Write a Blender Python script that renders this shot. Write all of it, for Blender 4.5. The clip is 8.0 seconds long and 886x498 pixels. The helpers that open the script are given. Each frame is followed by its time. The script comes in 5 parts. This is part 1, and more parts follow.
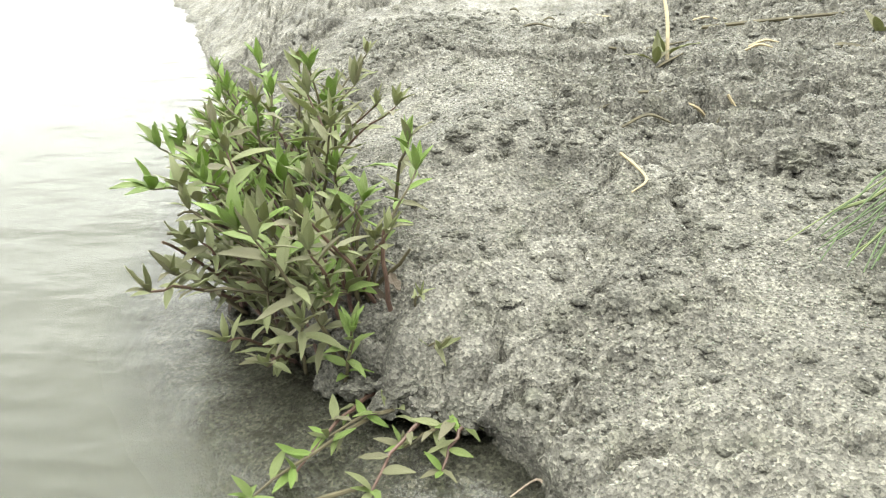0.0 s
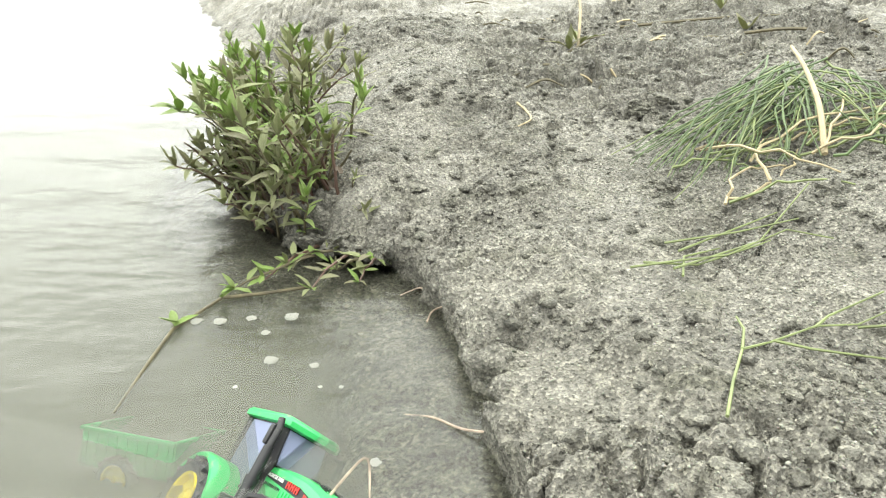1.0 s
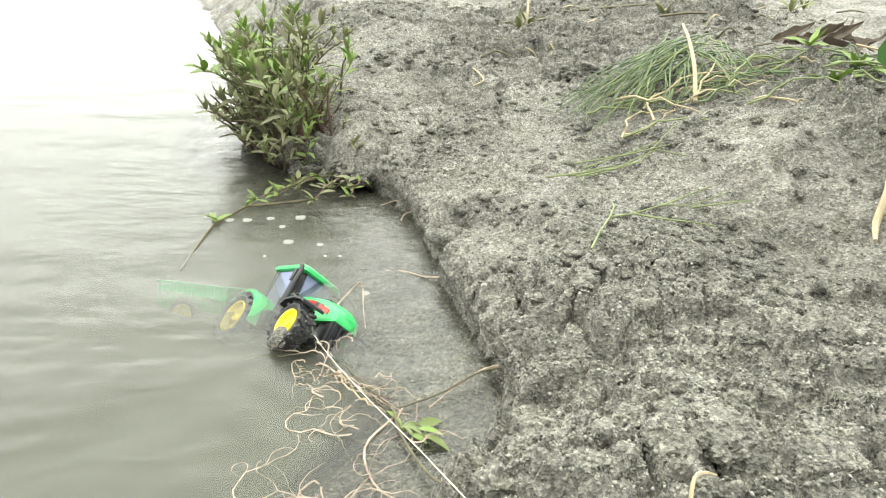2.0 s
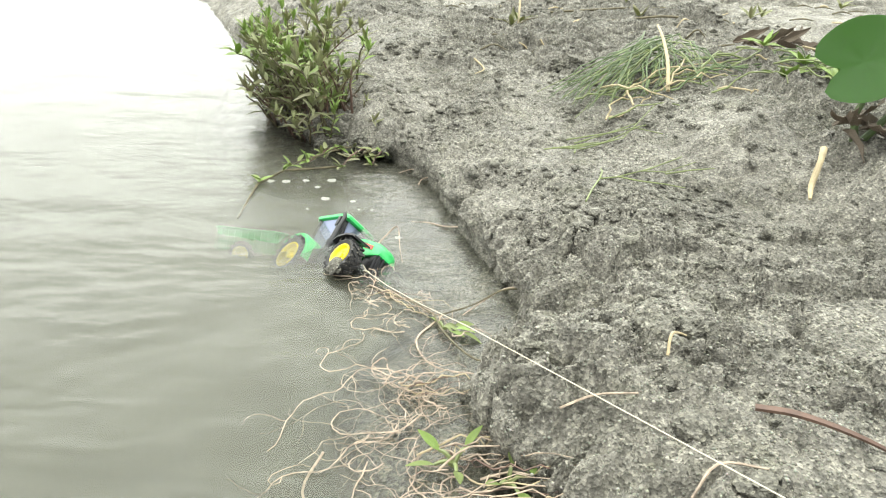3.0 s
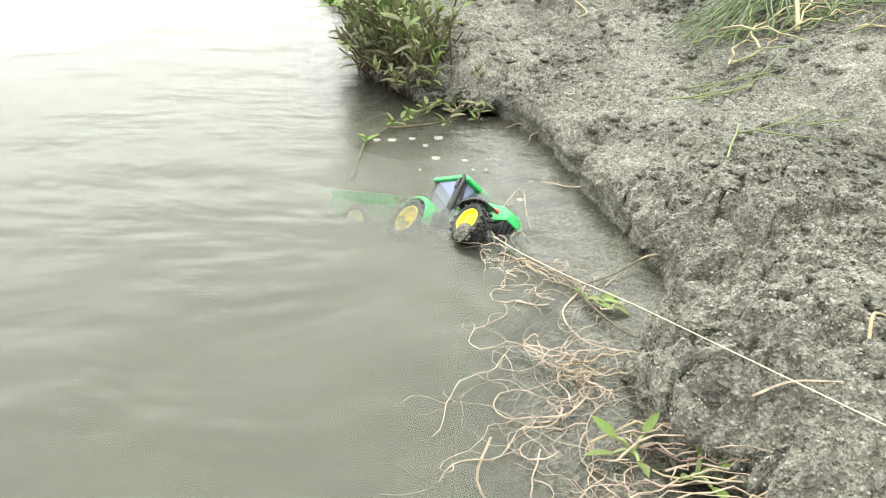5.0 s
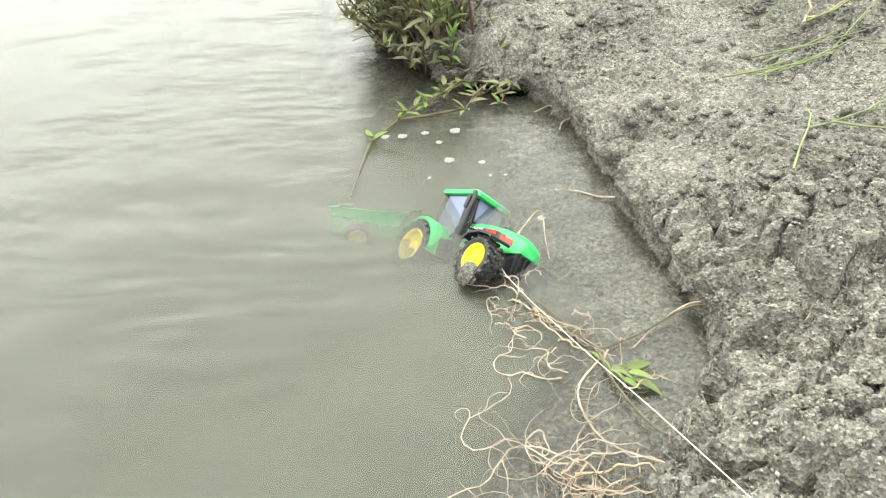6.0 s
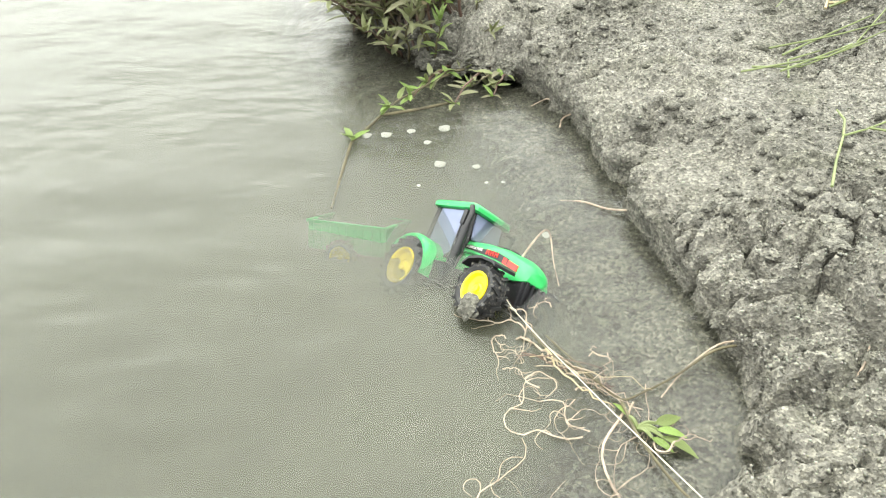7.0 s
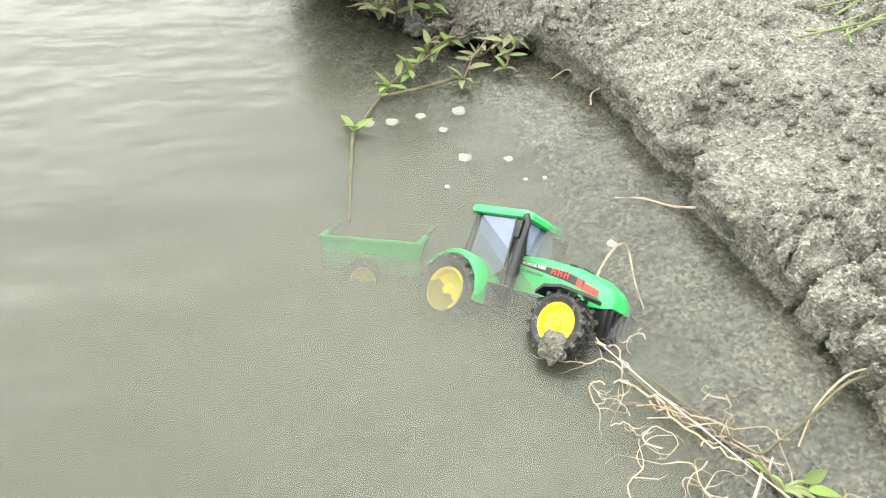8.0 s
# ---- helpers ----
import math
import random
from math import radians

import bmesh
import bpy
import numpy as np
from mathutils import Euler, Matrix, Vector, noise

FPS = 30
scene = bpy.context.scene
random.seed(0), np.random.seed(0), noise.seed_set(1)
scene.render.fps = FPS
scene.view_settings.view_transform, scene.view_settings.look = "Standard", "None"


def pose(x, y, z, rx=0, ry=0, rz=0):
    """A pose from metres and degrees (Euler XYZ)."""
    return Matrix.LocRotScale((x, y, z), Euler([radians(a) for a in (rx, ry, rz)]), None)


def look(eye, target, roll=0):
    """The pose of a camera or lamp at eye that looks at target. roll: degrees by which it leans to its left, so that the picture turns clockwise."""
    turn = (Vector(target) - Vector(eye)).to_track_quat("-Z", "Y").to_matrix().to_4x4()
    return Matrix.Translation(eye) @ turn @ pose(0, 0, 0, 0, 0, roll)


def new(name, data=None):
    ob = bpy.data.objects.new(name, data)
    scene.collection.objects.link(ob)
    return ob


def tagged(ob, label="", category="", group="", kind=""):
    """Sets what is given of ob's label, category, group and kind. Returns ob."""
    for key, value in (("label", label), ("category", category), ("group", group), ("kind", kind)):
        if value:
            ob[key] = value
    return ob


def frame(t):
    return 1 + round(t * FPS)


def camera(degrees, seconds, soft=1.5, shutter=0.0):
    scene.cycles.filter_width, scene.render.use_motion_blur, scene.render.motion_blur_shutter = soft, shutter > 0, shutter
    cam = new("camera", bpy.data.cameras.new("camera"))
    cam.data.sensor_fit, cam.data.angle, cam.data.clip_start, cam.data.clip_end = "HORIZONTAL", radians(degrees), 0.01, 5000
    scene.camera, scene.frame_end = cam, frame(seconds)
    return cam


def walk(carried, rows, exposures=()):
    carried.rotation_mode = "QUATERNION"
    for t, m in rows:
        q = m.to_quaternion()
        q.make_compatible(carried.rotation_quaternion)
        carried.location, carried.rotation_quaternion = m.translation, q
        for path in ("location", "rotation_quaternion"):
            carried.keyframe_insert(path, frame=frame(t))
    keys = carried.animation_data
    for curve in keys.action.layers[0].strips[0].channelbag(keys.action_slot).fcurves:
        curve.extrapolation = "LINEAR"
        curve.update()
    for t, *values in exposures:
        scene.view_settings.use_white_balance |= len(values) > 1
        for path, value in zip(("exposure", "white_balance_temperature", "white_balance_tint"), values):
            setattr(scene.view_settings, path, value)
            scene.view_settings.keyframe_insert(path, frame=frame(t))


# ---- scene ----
cam = camera(65.3, 8.0, soft=1.2)
PATH = [
    (0, (0.023, 0.026, 0.39), (-0.063, 1.795, -0.539), -1.3),
    (0.5, (0.057, -0.158, 0.403), (-0.023, 1.651, -0.445), -0.4),
    (1, (0.147, -0.281, 0.38), (0.014, 1.517, -0.487), 0.0),
    (1.5, (0.187, -0.454, 0.397), (0.102, 1.34, -0.483), 0.8),
    (1.7, (0.184, -0.501, 0.398), (0.094, 1.289, -0.491), 0.5),
    (2.8, (0.132, -0.706, 0.408), (0.186, 1.092, -0.465), 3.4),
    (3, (0.112, -0.74, 0.41), (0.144, 1.055, -0.471), 3.2),
    (3.5, (0.054, -0.807, 0.4), (0.03, 0.972, -0.513), 1.8),
    (4, (0.022, -0.815, 0.396), (-0.047, 0.956, -0.53), 1.7),
    (4.5, (0.012, -0.774, 0.405), (-0.057, 0.982, -0.549), 1.5),
    (4.7, (0.008, -0.748, 0.402), (-0.058, 1.0, -0.568), 1.6),
    (5.8, (0.071, -0.546, 0.462), (-0.249, 1.019, -0.741), -6.3),
    (6, (0.076, -0.52, 0.457), (-0.232, 1.036, -0.761), -5.9),
    (6.5, (0.064, -0.462, 0.457), (-0.246, 1.052, -0.813), -6.5),
    (7, (0.039, -0.42, 0.454), (-0.184, 1.078, -0.853), -4.8),
    (7.5, (-0.033, -0.357, 0.438), (-0.069, 1.09, -0.942), -1.6),
    (8, (-0.091, -0.291, 0.441), (-0.067, 1.084, -1.011), -1.9),
]
walk(cam, [(t, look(eye, target, roll)) for t, eye, target, roll in PATH],
     exposures=[(0, 2.48), (1.5, 2.36), (3, 2.34), (4.5, 2.32), (6, 2.4), (7, 2.48), (8, 2.57)])

# ---- world, sun, exposure ----
SUN_EL, SUN_ROT = 71.0, -10.0
world = bpy.data.worlds.new("overcast_sky")
scene.world = world
world.use_nodes = True
wn, wl = world.node_tree.nodes, world.node_tree.links
sky = wn.new("ShaderNodeTexSky")
sky.sky_type, sky.sun_disc = "NISHITA", False
sky.sun_elevation, sky.sun_rotation = radians(SUN_EL), radians(SUN_ROT)
sky.air_density, sky.dust_density = 2.0, 1.5
grey = wn.new("ShaderNodeHueSaturation")
grey.inputs["Saturation"].default_value = 0.12
wl.new(sky.outputs[0], grey.inputs["Color"])
wl.new(grey.outputs[0], wn["Background"].inputs["Color"])
wn["Background"].inputs["Strength"].default_value = 0.06
sun = new("sun", bpy.data.lights.new("sun", "SUN"))
sun.data.energy, sun.data.angle, sun.data.color = 1.5, radians(124), (0.955, 0.99, 0.86)
sun.matrix_world = pose(0, 0, 4, 90 - SUN_EL, 0, 180 - SUN_ROT)


# ---- materials ----
def material(name, rough=0.6, metal=0.0, spec=0.5):
    m = bpy.data.materials.new(name)
    m.use_nodes = True
    b = m.node_tree.nodes["Principled BSDF"]
    b.inputs["Roughness"].default_value = rough
    b.inputs["Metallic"].default_value = metal
    b.inputs["Specular IOR Level"].default_value = spec
    return m, m.node_tree.nodes, m.node_tree.links, b


def ramp(nodes, stops):
    r = nodes.new("ShaderNodeValToRGB")
    while len(r.color_ramp.elements) < len(stops):
        r.color_ramp.elements.new(0.5)
    for e, (p, c) in zip(r.color_ramp.elements, stops):
        e.position, e.color = p, (*c, 1) if len(c) == 3 else c
    return r


def noise_tex(nodes, links, scale, detail=4.0, coord=None, rough=0.55):
    n = nodes.new("ShaderNodeTexNoise")
    n.inputs["Scale"].default_value, n.inputs["Detail"].default_value = scale, detail
    n.inputs["Roughness"].default_value = rough
    if coord is None:
        coord = nodes.new("ShaderNodeTexCoord").outputs["Object"]
    links.new(coord, n.inputs["Vector"])
    return n


def mixed(nodes, links, fac, a, b, blend="MIX"):
    m = nodes.new("ShaderNodeMix")
    m.data_type, m.blend_type = "RGBA", blend
    for sock, v in ((m.inputs[0], fac), (m.inputs[6], a), (m.inputs[7], b)):
        if isinstance(v, (float, int)):
            sock.default_value = v
        elif isinstance(v, tuple):
            sock.default_value = (*v, 1)
        else:
            links.new(v, sock)
    return m.outputs[2]


def mud_material(name, dark, mid, light, speck=0.35, bump=0.0016):
    """Grey silty mud: two scales of stain, single sand grains, a grainy relief."""
    m, n, l, b = material(name, 0.7)
    co = n.new("ShaderNodeNewGeometry").outputs["Position"]
    big = noise_tex(n, l, 9, 6, co)
    col = ramp(n, [(0.3, dark), (0.52, mid), (0.72, light)])
    l.new(big.outputs["Fac"], col.inputs[0])
    fine = noise_tex(n, l, 160, 5, co, 0.7)
    fr = ramp(n, [(0.36, (0.45, 0.45, 0.45)), (0.6, (1.3, 1.3, 1.3))])
    l.new(fine.outputs["Fac"], fr.inputs[0])
    c2 = mixed(n, l, 0.6, col.outputs[0], fr.outputs[0], "MULTIPLY")
    mid_t = noise_tex(n, l, 46, 4, co, 0.6)
    mr = ramp(n, [(0.36, (0.62, 0.62, 0.60)), (0.54, (1.1, 1.1, 1.09))])
    l.new(mid_t.outputs["Fac"], mr.inputs[0])
    c2 = mixed(n, l, 0.6, c2, mr.outputs[0], "MULTIPLY")
    olive = noise_tex(n, l, 24, 3, co)
    orr = ramp(n, [(0.55, (0, 0, 0)), (0.75, (1, 1, 1))])
    l.new(olive.outputs["Fac"], orr.inputs[0])
    om = n.new("ShaderNodeMath")
    om.operation = "MULTIPLY"
    om.inputs[1].default_value = 0.45
    l.new(orr.outputs[0], om.inputs[0])
    c2 = mixed(n, l, om.outputs[0], c2, (mid[0] * 0.62, mid[1] * 0.66, mid[2] * 0.55))
    v = n.new("ShaderNodeTexVoronoi")
    v.inputs["Scale"].default_value = 400
    l.new(co, v.inputs["Vector"])
    sep = n.new("ShaderNodeSeparateColor")
    l.new(v.outputs["Color"], sep.inputs[0])
    sr = ramp(n, [(0.0, (0.25, 0.25, 0.24)), (0.25, (0.65, 0.65, 0.64)), (0.7, (1.1, 1.1, 1.1)), (0.93, (1.75, 1.75, 1.7))])
    l.new(sep.outputs[0], sr.inputs[0])
    c3 = mixed(n, l, speck, c2, sr.outputs[0], "MULTIPLY")
    # soaked sand at and below the water's edge
    hz = n.new("ShaderNodeSeparateXYZ")
    l.new(co, hz.inputs[0])
    wet = n.new("ShaderNodeMapRange")
    wet.inputs["From Min"].default_value, wet.inputs["From Max"].default_value = 0.001, 0.010
    wet.inputs["To Min"].default_value, wet.inputs["To Max"].default_value = 1.0, 0.0
    l.new(hz.outputs["Z"], wet.inputs["Value"])
    c3 = mixed(n, l, wet.outputs[0], c3, mixed(n, l, 1.0, c3, (0.62, 0.62, 0.58), "MULTIPLY"))
    l.new(c3, b.inputs["Base Color"])
    rr = ramp(n, [(0.35, (0.42, 0.42, 0.42)), (0.65, (0.85, 0.85, 0.85))])
    l.new(olive.outputs["Fac"], rr.inputs[0])
    l.new(rr.outputs[0], b.inputs["Roughness"])
    bp = n.new("ShaderNodeBump")
    bp.inputs["Distance"].default_value = bump * 4
    bp.inputs["Strength"].default_value = 0.9
    l.new(fine.outputs["Fac"], bp.inputs["Height"])
    bp2 = n.new("ShaderNodeBump")
    bp2.inputs["Distance"].default_value = 0.0022
    bp2.inputs["Strength"].default_value = 0.7
    l.new(v.outputs["Distance"], bp2.inputs["Height"])
    l.new(bp.outputs[0], bp2.inputs["Normal"])
    l.new(bp2.outputs[0], b.inputs["Normal"])
    return m


def plain(name, colour, rough=0.5, vary=0.15, scale=60, metal=0.0, bump=0.0, dirt=None, dirt_amount=0.0):
    m, n, l, b = material(name, rough, metal)
    co = n.new("ShaderNodeTexCoord").outputs["Object"]
    t = noise_tex(n, l, scale, 5, co)
    lo, hi = 1 - vary, 1 + vary
    r = ramp(n, [(0.3, tuple(c * lo for c in colour)), (0.7, tuple(min(1, c * hi) for c in colour))])
    l.new(t.outputs["Fac"], r.inputs[0])
    out = r.outputs[0]
    if dirt:
        d = noise_tex(n, l, scale * 2.3, 6, co, 0.7)
        dr = ramp(n, [(0.62 - dirt_amount * 0.25, (0, 0, 0)), (0.7, (1, 1, 1))])
        l.new(d.outputs["Fac"], dr.inputs[0])
        out = mixed(n, l, dr.outputs[0], out, dirt)
        rg = ramp(n, [(0.0, (rough,) * 3), (1.0, (0.85,) * 3)])
        l.new(dr.outputs[0], rg.inputs[0])
        l.new(rg.outputs[0], b.inputs["Roughness"])
    l.new(out, b.inputs["Base Color"])
    if bump:
        bp = n.new("ShaderNodeBump")
        bp.inputs["Distance"].default_value = bump
        l.new(t.outputs["Fac"], bp.inputs["Height"])
        l.new(bp.outputs[0], b.inputs["Normal"])
    return m


def leaf_material(name, young, old, rough=0.4):
    """Green leaf: every piece has its own tone; veins and dried stains run over it."""
    m, n, l, b = material(name, rough)
    rnd = n.new("ShaderNodeObjectInfo").outputs["Random"]
    r = ramp(n, [(0.0, old), (0.55, young), (1.0, tuple(c * 1.35 for c in young))])
    l.new(rnd, r.inputs[0])
    t = noise_tex(n, l, 140, 4)
    tr = ramp(n, [(0.3, (0.6, 0.6, 0.55)), (0.65, (1.15, 1.12, 1.0))])
    l.new(t.outputs["Fac"], tr.inputs[0])
    l.new(mixed(n, l, 0.75, r.outputs[0], tr.outputs[0], "MULTIPLY"), b.inputs["Base Color"])
    bp = n.new("ShaderNodeBump")
    bp.inputs["Distance"].default_value = 0.0006
    l.new(t.outputs["Fac"], bp.inputs["Height"])
    l.new(bp.outputs[0], b.inputs["Normal"])
    tl, mx = n.new("ShaderNodeBsdfTranslucent"), n.new("ShaderNodeMixShader")
    tl.inputs["Color"].default_value = (young[0] * 1.5, young[1] * 1.5, young[2], 1)
    mx.inputs[0].default_value = 0.3
    l.new(b.outputs[0], mx.inputs[1])
    l.new(tl.outputs[0], mx.inputs[2])
    l.new(mx.outputs[0], n["Material Output"].inputs["Surface"])
    return m


def grain_material():
    """Sand grains from dark silt to pale quartz, a tone for each grain."""
    m, n, l, b = material("sand_grain", 0.6)
    tone = ramp(n, [(0.0, (0.07, 0.068, 0.055)), (0.4, (0.15, 0.147, 0.12)), (0.8, (0.22, 0.216, 0.178)), (1.0, (0.36, 0.355, 0.30))])
    l.new(n.new("ShaderNodeNewGeometry").outputs["Random Per Island"], tone.inputs[0])
    t = noise_tex(n, l, 900, 2)
    l.new(mixed(n, l, 0.4, tone.outputs[0], t.outputs["Color"], "OVERLAY"), b.inputs["Base Color"])
    return m


def water_material():
    m = bpy.data.materials.new("rippled_water")
    m.use_nodes = True
    n, l = m.node_tree.nodes, m.node_tree.links
    n.remove(n["Principled BSDF"])
    co = n.new("ShaderNodeTexCoord").outputs["Object"]
    mp = n.new("ShaderNodeMapping")
    mp.inputs["Scale"].default_value = (0.75, 1.5, 1.0)
    mp.inputs["Rotation"].default_value = (0, 0, radians(12))
    l.new(co, mp.inputs["Vector"])
    a = noise_tex(n, l, 7, 3, mp.outputs[0], 0.45)
    c = noise_tex(n, l, 30, 2, mp.outputs[0], 0.5)
    b1, b2 = n.new("ShaderNodeBump"), n.new("ShaderNodeBump")
    b1.inputs["Distance"].default_value, b2.inputs["Distance"].default_value = 0.013, 0.0032
    l.new(a.outputs["Fac"], b1.inputs["Height"])
    l.new(c.outputs["Fac"], b2.inputs["Height"])
    l.new(b1.outputs[0], b2.inputs["Normal"])
    clear, gloss, mix, fr = (n.new("ShaderNode" + k) for k in ("BsdfTransparent", "BsdfGlossy", "MixShader", "Fresnel"))
    clear.inputs["Color"].default_value = (0.94, 0.95, 0.92, 1)
    gloss.inputs["Roughness"].default_value = 0.27
    fr.inputs["IOR"].default_value = 1.45
    l.new(b2.outputs[0], gloss.inputs["Normal"])
    l.new(b2.outputs[0], fr.inputs["Normal"])
    l.new(fr.outputs[0], mix.inputs[0])
    l.new(clear.outputs[0], mix.inputs[1])
    l.new(gloss.outputs[0], mix.inputs[2])
    l.new(mix.outputs[0], n["Material Output"].inputs["Surface"])
    return m


def silt_material(name, opacity):
    """Suspended silt: a thin cloud that lets part of the light through."""
    m = bpy.data.materials.new(name)
    m.use_nodes = True
    n, l = m.node_tree.nodes, m.node_tree.links
    n.remove(n["Principled BSDF"])
    clear, dif, mix = n.new("ShaderNodeBsdfTransparent"), n.new("ShaderNodeBsdfDiffuse"), n.new("ShaderNodeMixShader")
    t = noise_tex(n, l, 5, 4)
    r = ramp(n, [(0.3, (0.150, 0.151, 0.115)), (0.7, (0.178, 0.179, 0.138))])
    l.new(t.outputs["Fac"], r.inputs[0])
    l.new(r.outputs[0], dif.inputs["Color"])
    f = ramp(n, [(0.25, (opacity * 0.85,) * 3), (0.75, (opacity * 1.12,) * 3)])
    l.new(t.outputs["Fac"], f.inputs[0])
    cover = n.new("ShaderNodeAttribute")
    cover.attribute_name = "depth_below"
    mul = n.new("ShaderNodeMath")
    mul.operation = "MULTIPLY"
    l.new(f.outputs[0], mul.inputs[0])
    l.new(cover.outputs["Fac"], mul.inputs[1])
    l.new(mul.outputs[0], mix.inputs[0])
    l.new(clear.outputs[0], mix.inputs[1])
    l.new(dif.outputs[0], mix.inputs[2])
    l.new(mix.outputs[0], n["Material Output"].inputs["Surface"])
    return m


MUD = mud_material("silty_mud", (0.142, 0.134, 0.112), (0.215, 0.204, 0.173), (0.288, 0.274, 0.235), 0.7)
CLOD = mud_material("mud_clod", (0.125, 0.12, 0.098), (0.178, 0.171, 0.142), (0.24, 0.23, 0.193), 0.7)
GRAIN = grain_material()
WATER = water_material()
GREEN = plain("green_plastic", (0.035, 0.42, 0.11), 0.35, 0.08, 40, dirt=(0.26, 0.24, 0.18), dirt_amount=0.05)
BLACK = plain("black_plastic", (0.012, 0.012, 0.014), 0.4, 0.3, 80, dirt=(0.16, 0.15, 0.12), dirt_amount=0.0)
RUBBER = plain("muddy_tyre_rubber", (0.016, 0.016, 0.017), 0.6, 0.3, 120, bump=0.0006, dirt=(0.2, 0.185, 0.15), dirt_amount=0.3)
YELLOW = plain("yellow_plastic", (0.85, 0.66, 0.015), 0.35, 0.06, 60)
PANE = plain("grey_blue_window_plastic", (0.17, 0.195, 0.30), 0.5, 0.15, 30)
RED = plain("red_decal", (0.5, 0.03, 0.02), 0.4, 0.1)
WHITE = plain("white_print", (0.75, 0.75, 0.72), 0.5, 0.05)
LEAF = leaf_material("willowy_leaf", (0.255, 0.28, 0.15), (0.27, 0.25, 0.18), 0.5)
LEAF_FRESH = leaf_material("fresh_leaf", (0.23, 0.335, 0.095), (0.24, 0.29, 0.12), 0.4)
LEAF_DEAD = plain("withered_leaf", (0.11, 0.085, 0.06), 0.7, 0.4, 50, bump=0.001)
STEM = plain("brown_stem", (0.10, 0.085, 0.045), 0.6, 0.4, 90, bump=0.0006)
STEM_RED = plain("reddish_stem", (0.125, 0.075, 0.055), 0.5, 0.3, 80)
STRAW = plain("pale_straw", (0.40, 0.33, 0.20), 0.6, 0.25, 70, bump=0.0004)
ROOT = plain("tan_root", (0.36, 0.285, 0.215), 0.6, 0.45, 90)
NEEDLE = plain("green_twig", (0.075, 0.115, 0.04), 0.55, 0.4, 40)
TWIG = plain("yellow_green_twig", (0.17, 0.205, 0.08), 0.55, 0.3, 40)
CORD = plain("off_white_cord", (0.6, 0.55, 0.42), 0.8, 0.15, 400)
FOAM = plain("whitish_foam", (0.31, 0.31, 0.27), 0.6, 0.2, 200, bump=0.001)


# ---- building helpers ----
def mesh_of(bm, name, mat, smooth=True):
    me = bpy.data.meshes.new(name)
    bmesh.ops.recalc_face_normals(bm, faces=bm.faces)
    bm.to_mesh(me)
    bm.free()
    me.materials.append(mat)
    if smooth:
        me.polygons.foreach_set("use_smooth", [True] * len(me.polygons))
        me.set_sharp_from_angle(angle=radians(40))
    return me


def part(name, bm, mat, parent=None, label="", smooth=True, m=None):
    """Links a bmesh, or a ready mesh, as one mesh object under a thing or a part."""
    me = bm if isinstance(bm, bpy.types.Mesh) else mesh_of(bm, name, mat, smooth)
    ob = new(name, me)
    ob.parent = parent
    if m is not None:
        ob.matrix_basis = m
    return tagged(ob, label)


def thing(name, m, label, category, group="", kind=""):
    ob = new(name)
    ob.empty_display_size = 0.02
    ob.matrix_basis = m
    return tagged(ob, label, category, group, kind)


def loft(rings, close=True, caps=True, bm=None):
    """Joins rings of equally many points into a skin."""
    bm = bm or bmesh.new()
    vs = [[bm.verts.new(p) for p in ring] for ring in rings]
    k = len(rings[0])
    for a, b in zip(vs, vs[1:]):
        for i in range(k if close else k - 1):
            j = (i + 1) % k
            bm.faces.new((a[i], a[j], b[j], b[i]))
    if caps and close:
        bm.faces.new(vs[0][::-1])
        bm.faces.new(vs[-1])
    return bm


def box(bm, centre, size, bevel=0.0, m=None):
    r = bmesh.ops.create_cube(bm, size=1, matrix=Matrix.Translation(centre) @ Matrix.Diagonal((*size, 1)))
    if bevel:
        edges = list({e for v in r["verts"] for e in v.link_edges})
        made = bmesh.ops.bevel(bm, geom=edges, offset=bevel, segments=2, profile=0.6, affect="EDGES")
    return bm


def tube(points, radii, sides=6, bm=None):
    """A round stem through the points, tapering by the radii."""
    pts = [Vector(p) for p in points]
    rings, up = [], Vector((0.31, 0.17, 0.93)).normalized()
    for i, p in enumerate(pts):
        d = (pts[min(i + 1, len(pts) - 1)] - pts[max(i - 1, 0)]).normalized()
        a = d.cross(up)
        a = a.normalized() if a.length > 1e-4 else d.orthogonal().normalized()
        b = d.cross(a)
        r = radii[i] if hasattr(radii, "__len__") else radii
        rings.append([p + (a * math.cos(2 * math.pi * s / sides) + b * math.sin(2 * math.pi * s / sides)) * r for s in range(sides)])
    return loft(rings, bm=bm)


def lathe(profile, sides=28, bm=None, start=0.0, end=360.0):
    """Turns a closed profile of (radius, y) about the y axis."""
    full = end - start >= 360
    steps = sides if full else sides + 1
    rings = []
    for s in range(steps):
        a = radians(start + (end - start) * s / sides)
        rings.append([(r * math.cos(a), y, r * math.sin(a)) for r, y in profile])
    bm = bm or bmesh.new()
    vs = [[bm.verts.new(p) for p in ring] for ring in rings]
    k = len(profile)
    for s in range(sides):
        a, b = vs[s], vs[(s + 1) % steps]
        for i in range(k):
            j = (i + 1) % k
            bm.faces.new((a[i], a[j], b[j], b[i]))
    if not full:
        bm.faces.new(vs[0])
        bm.faces.new(vs[-1][::-1])
    return bm


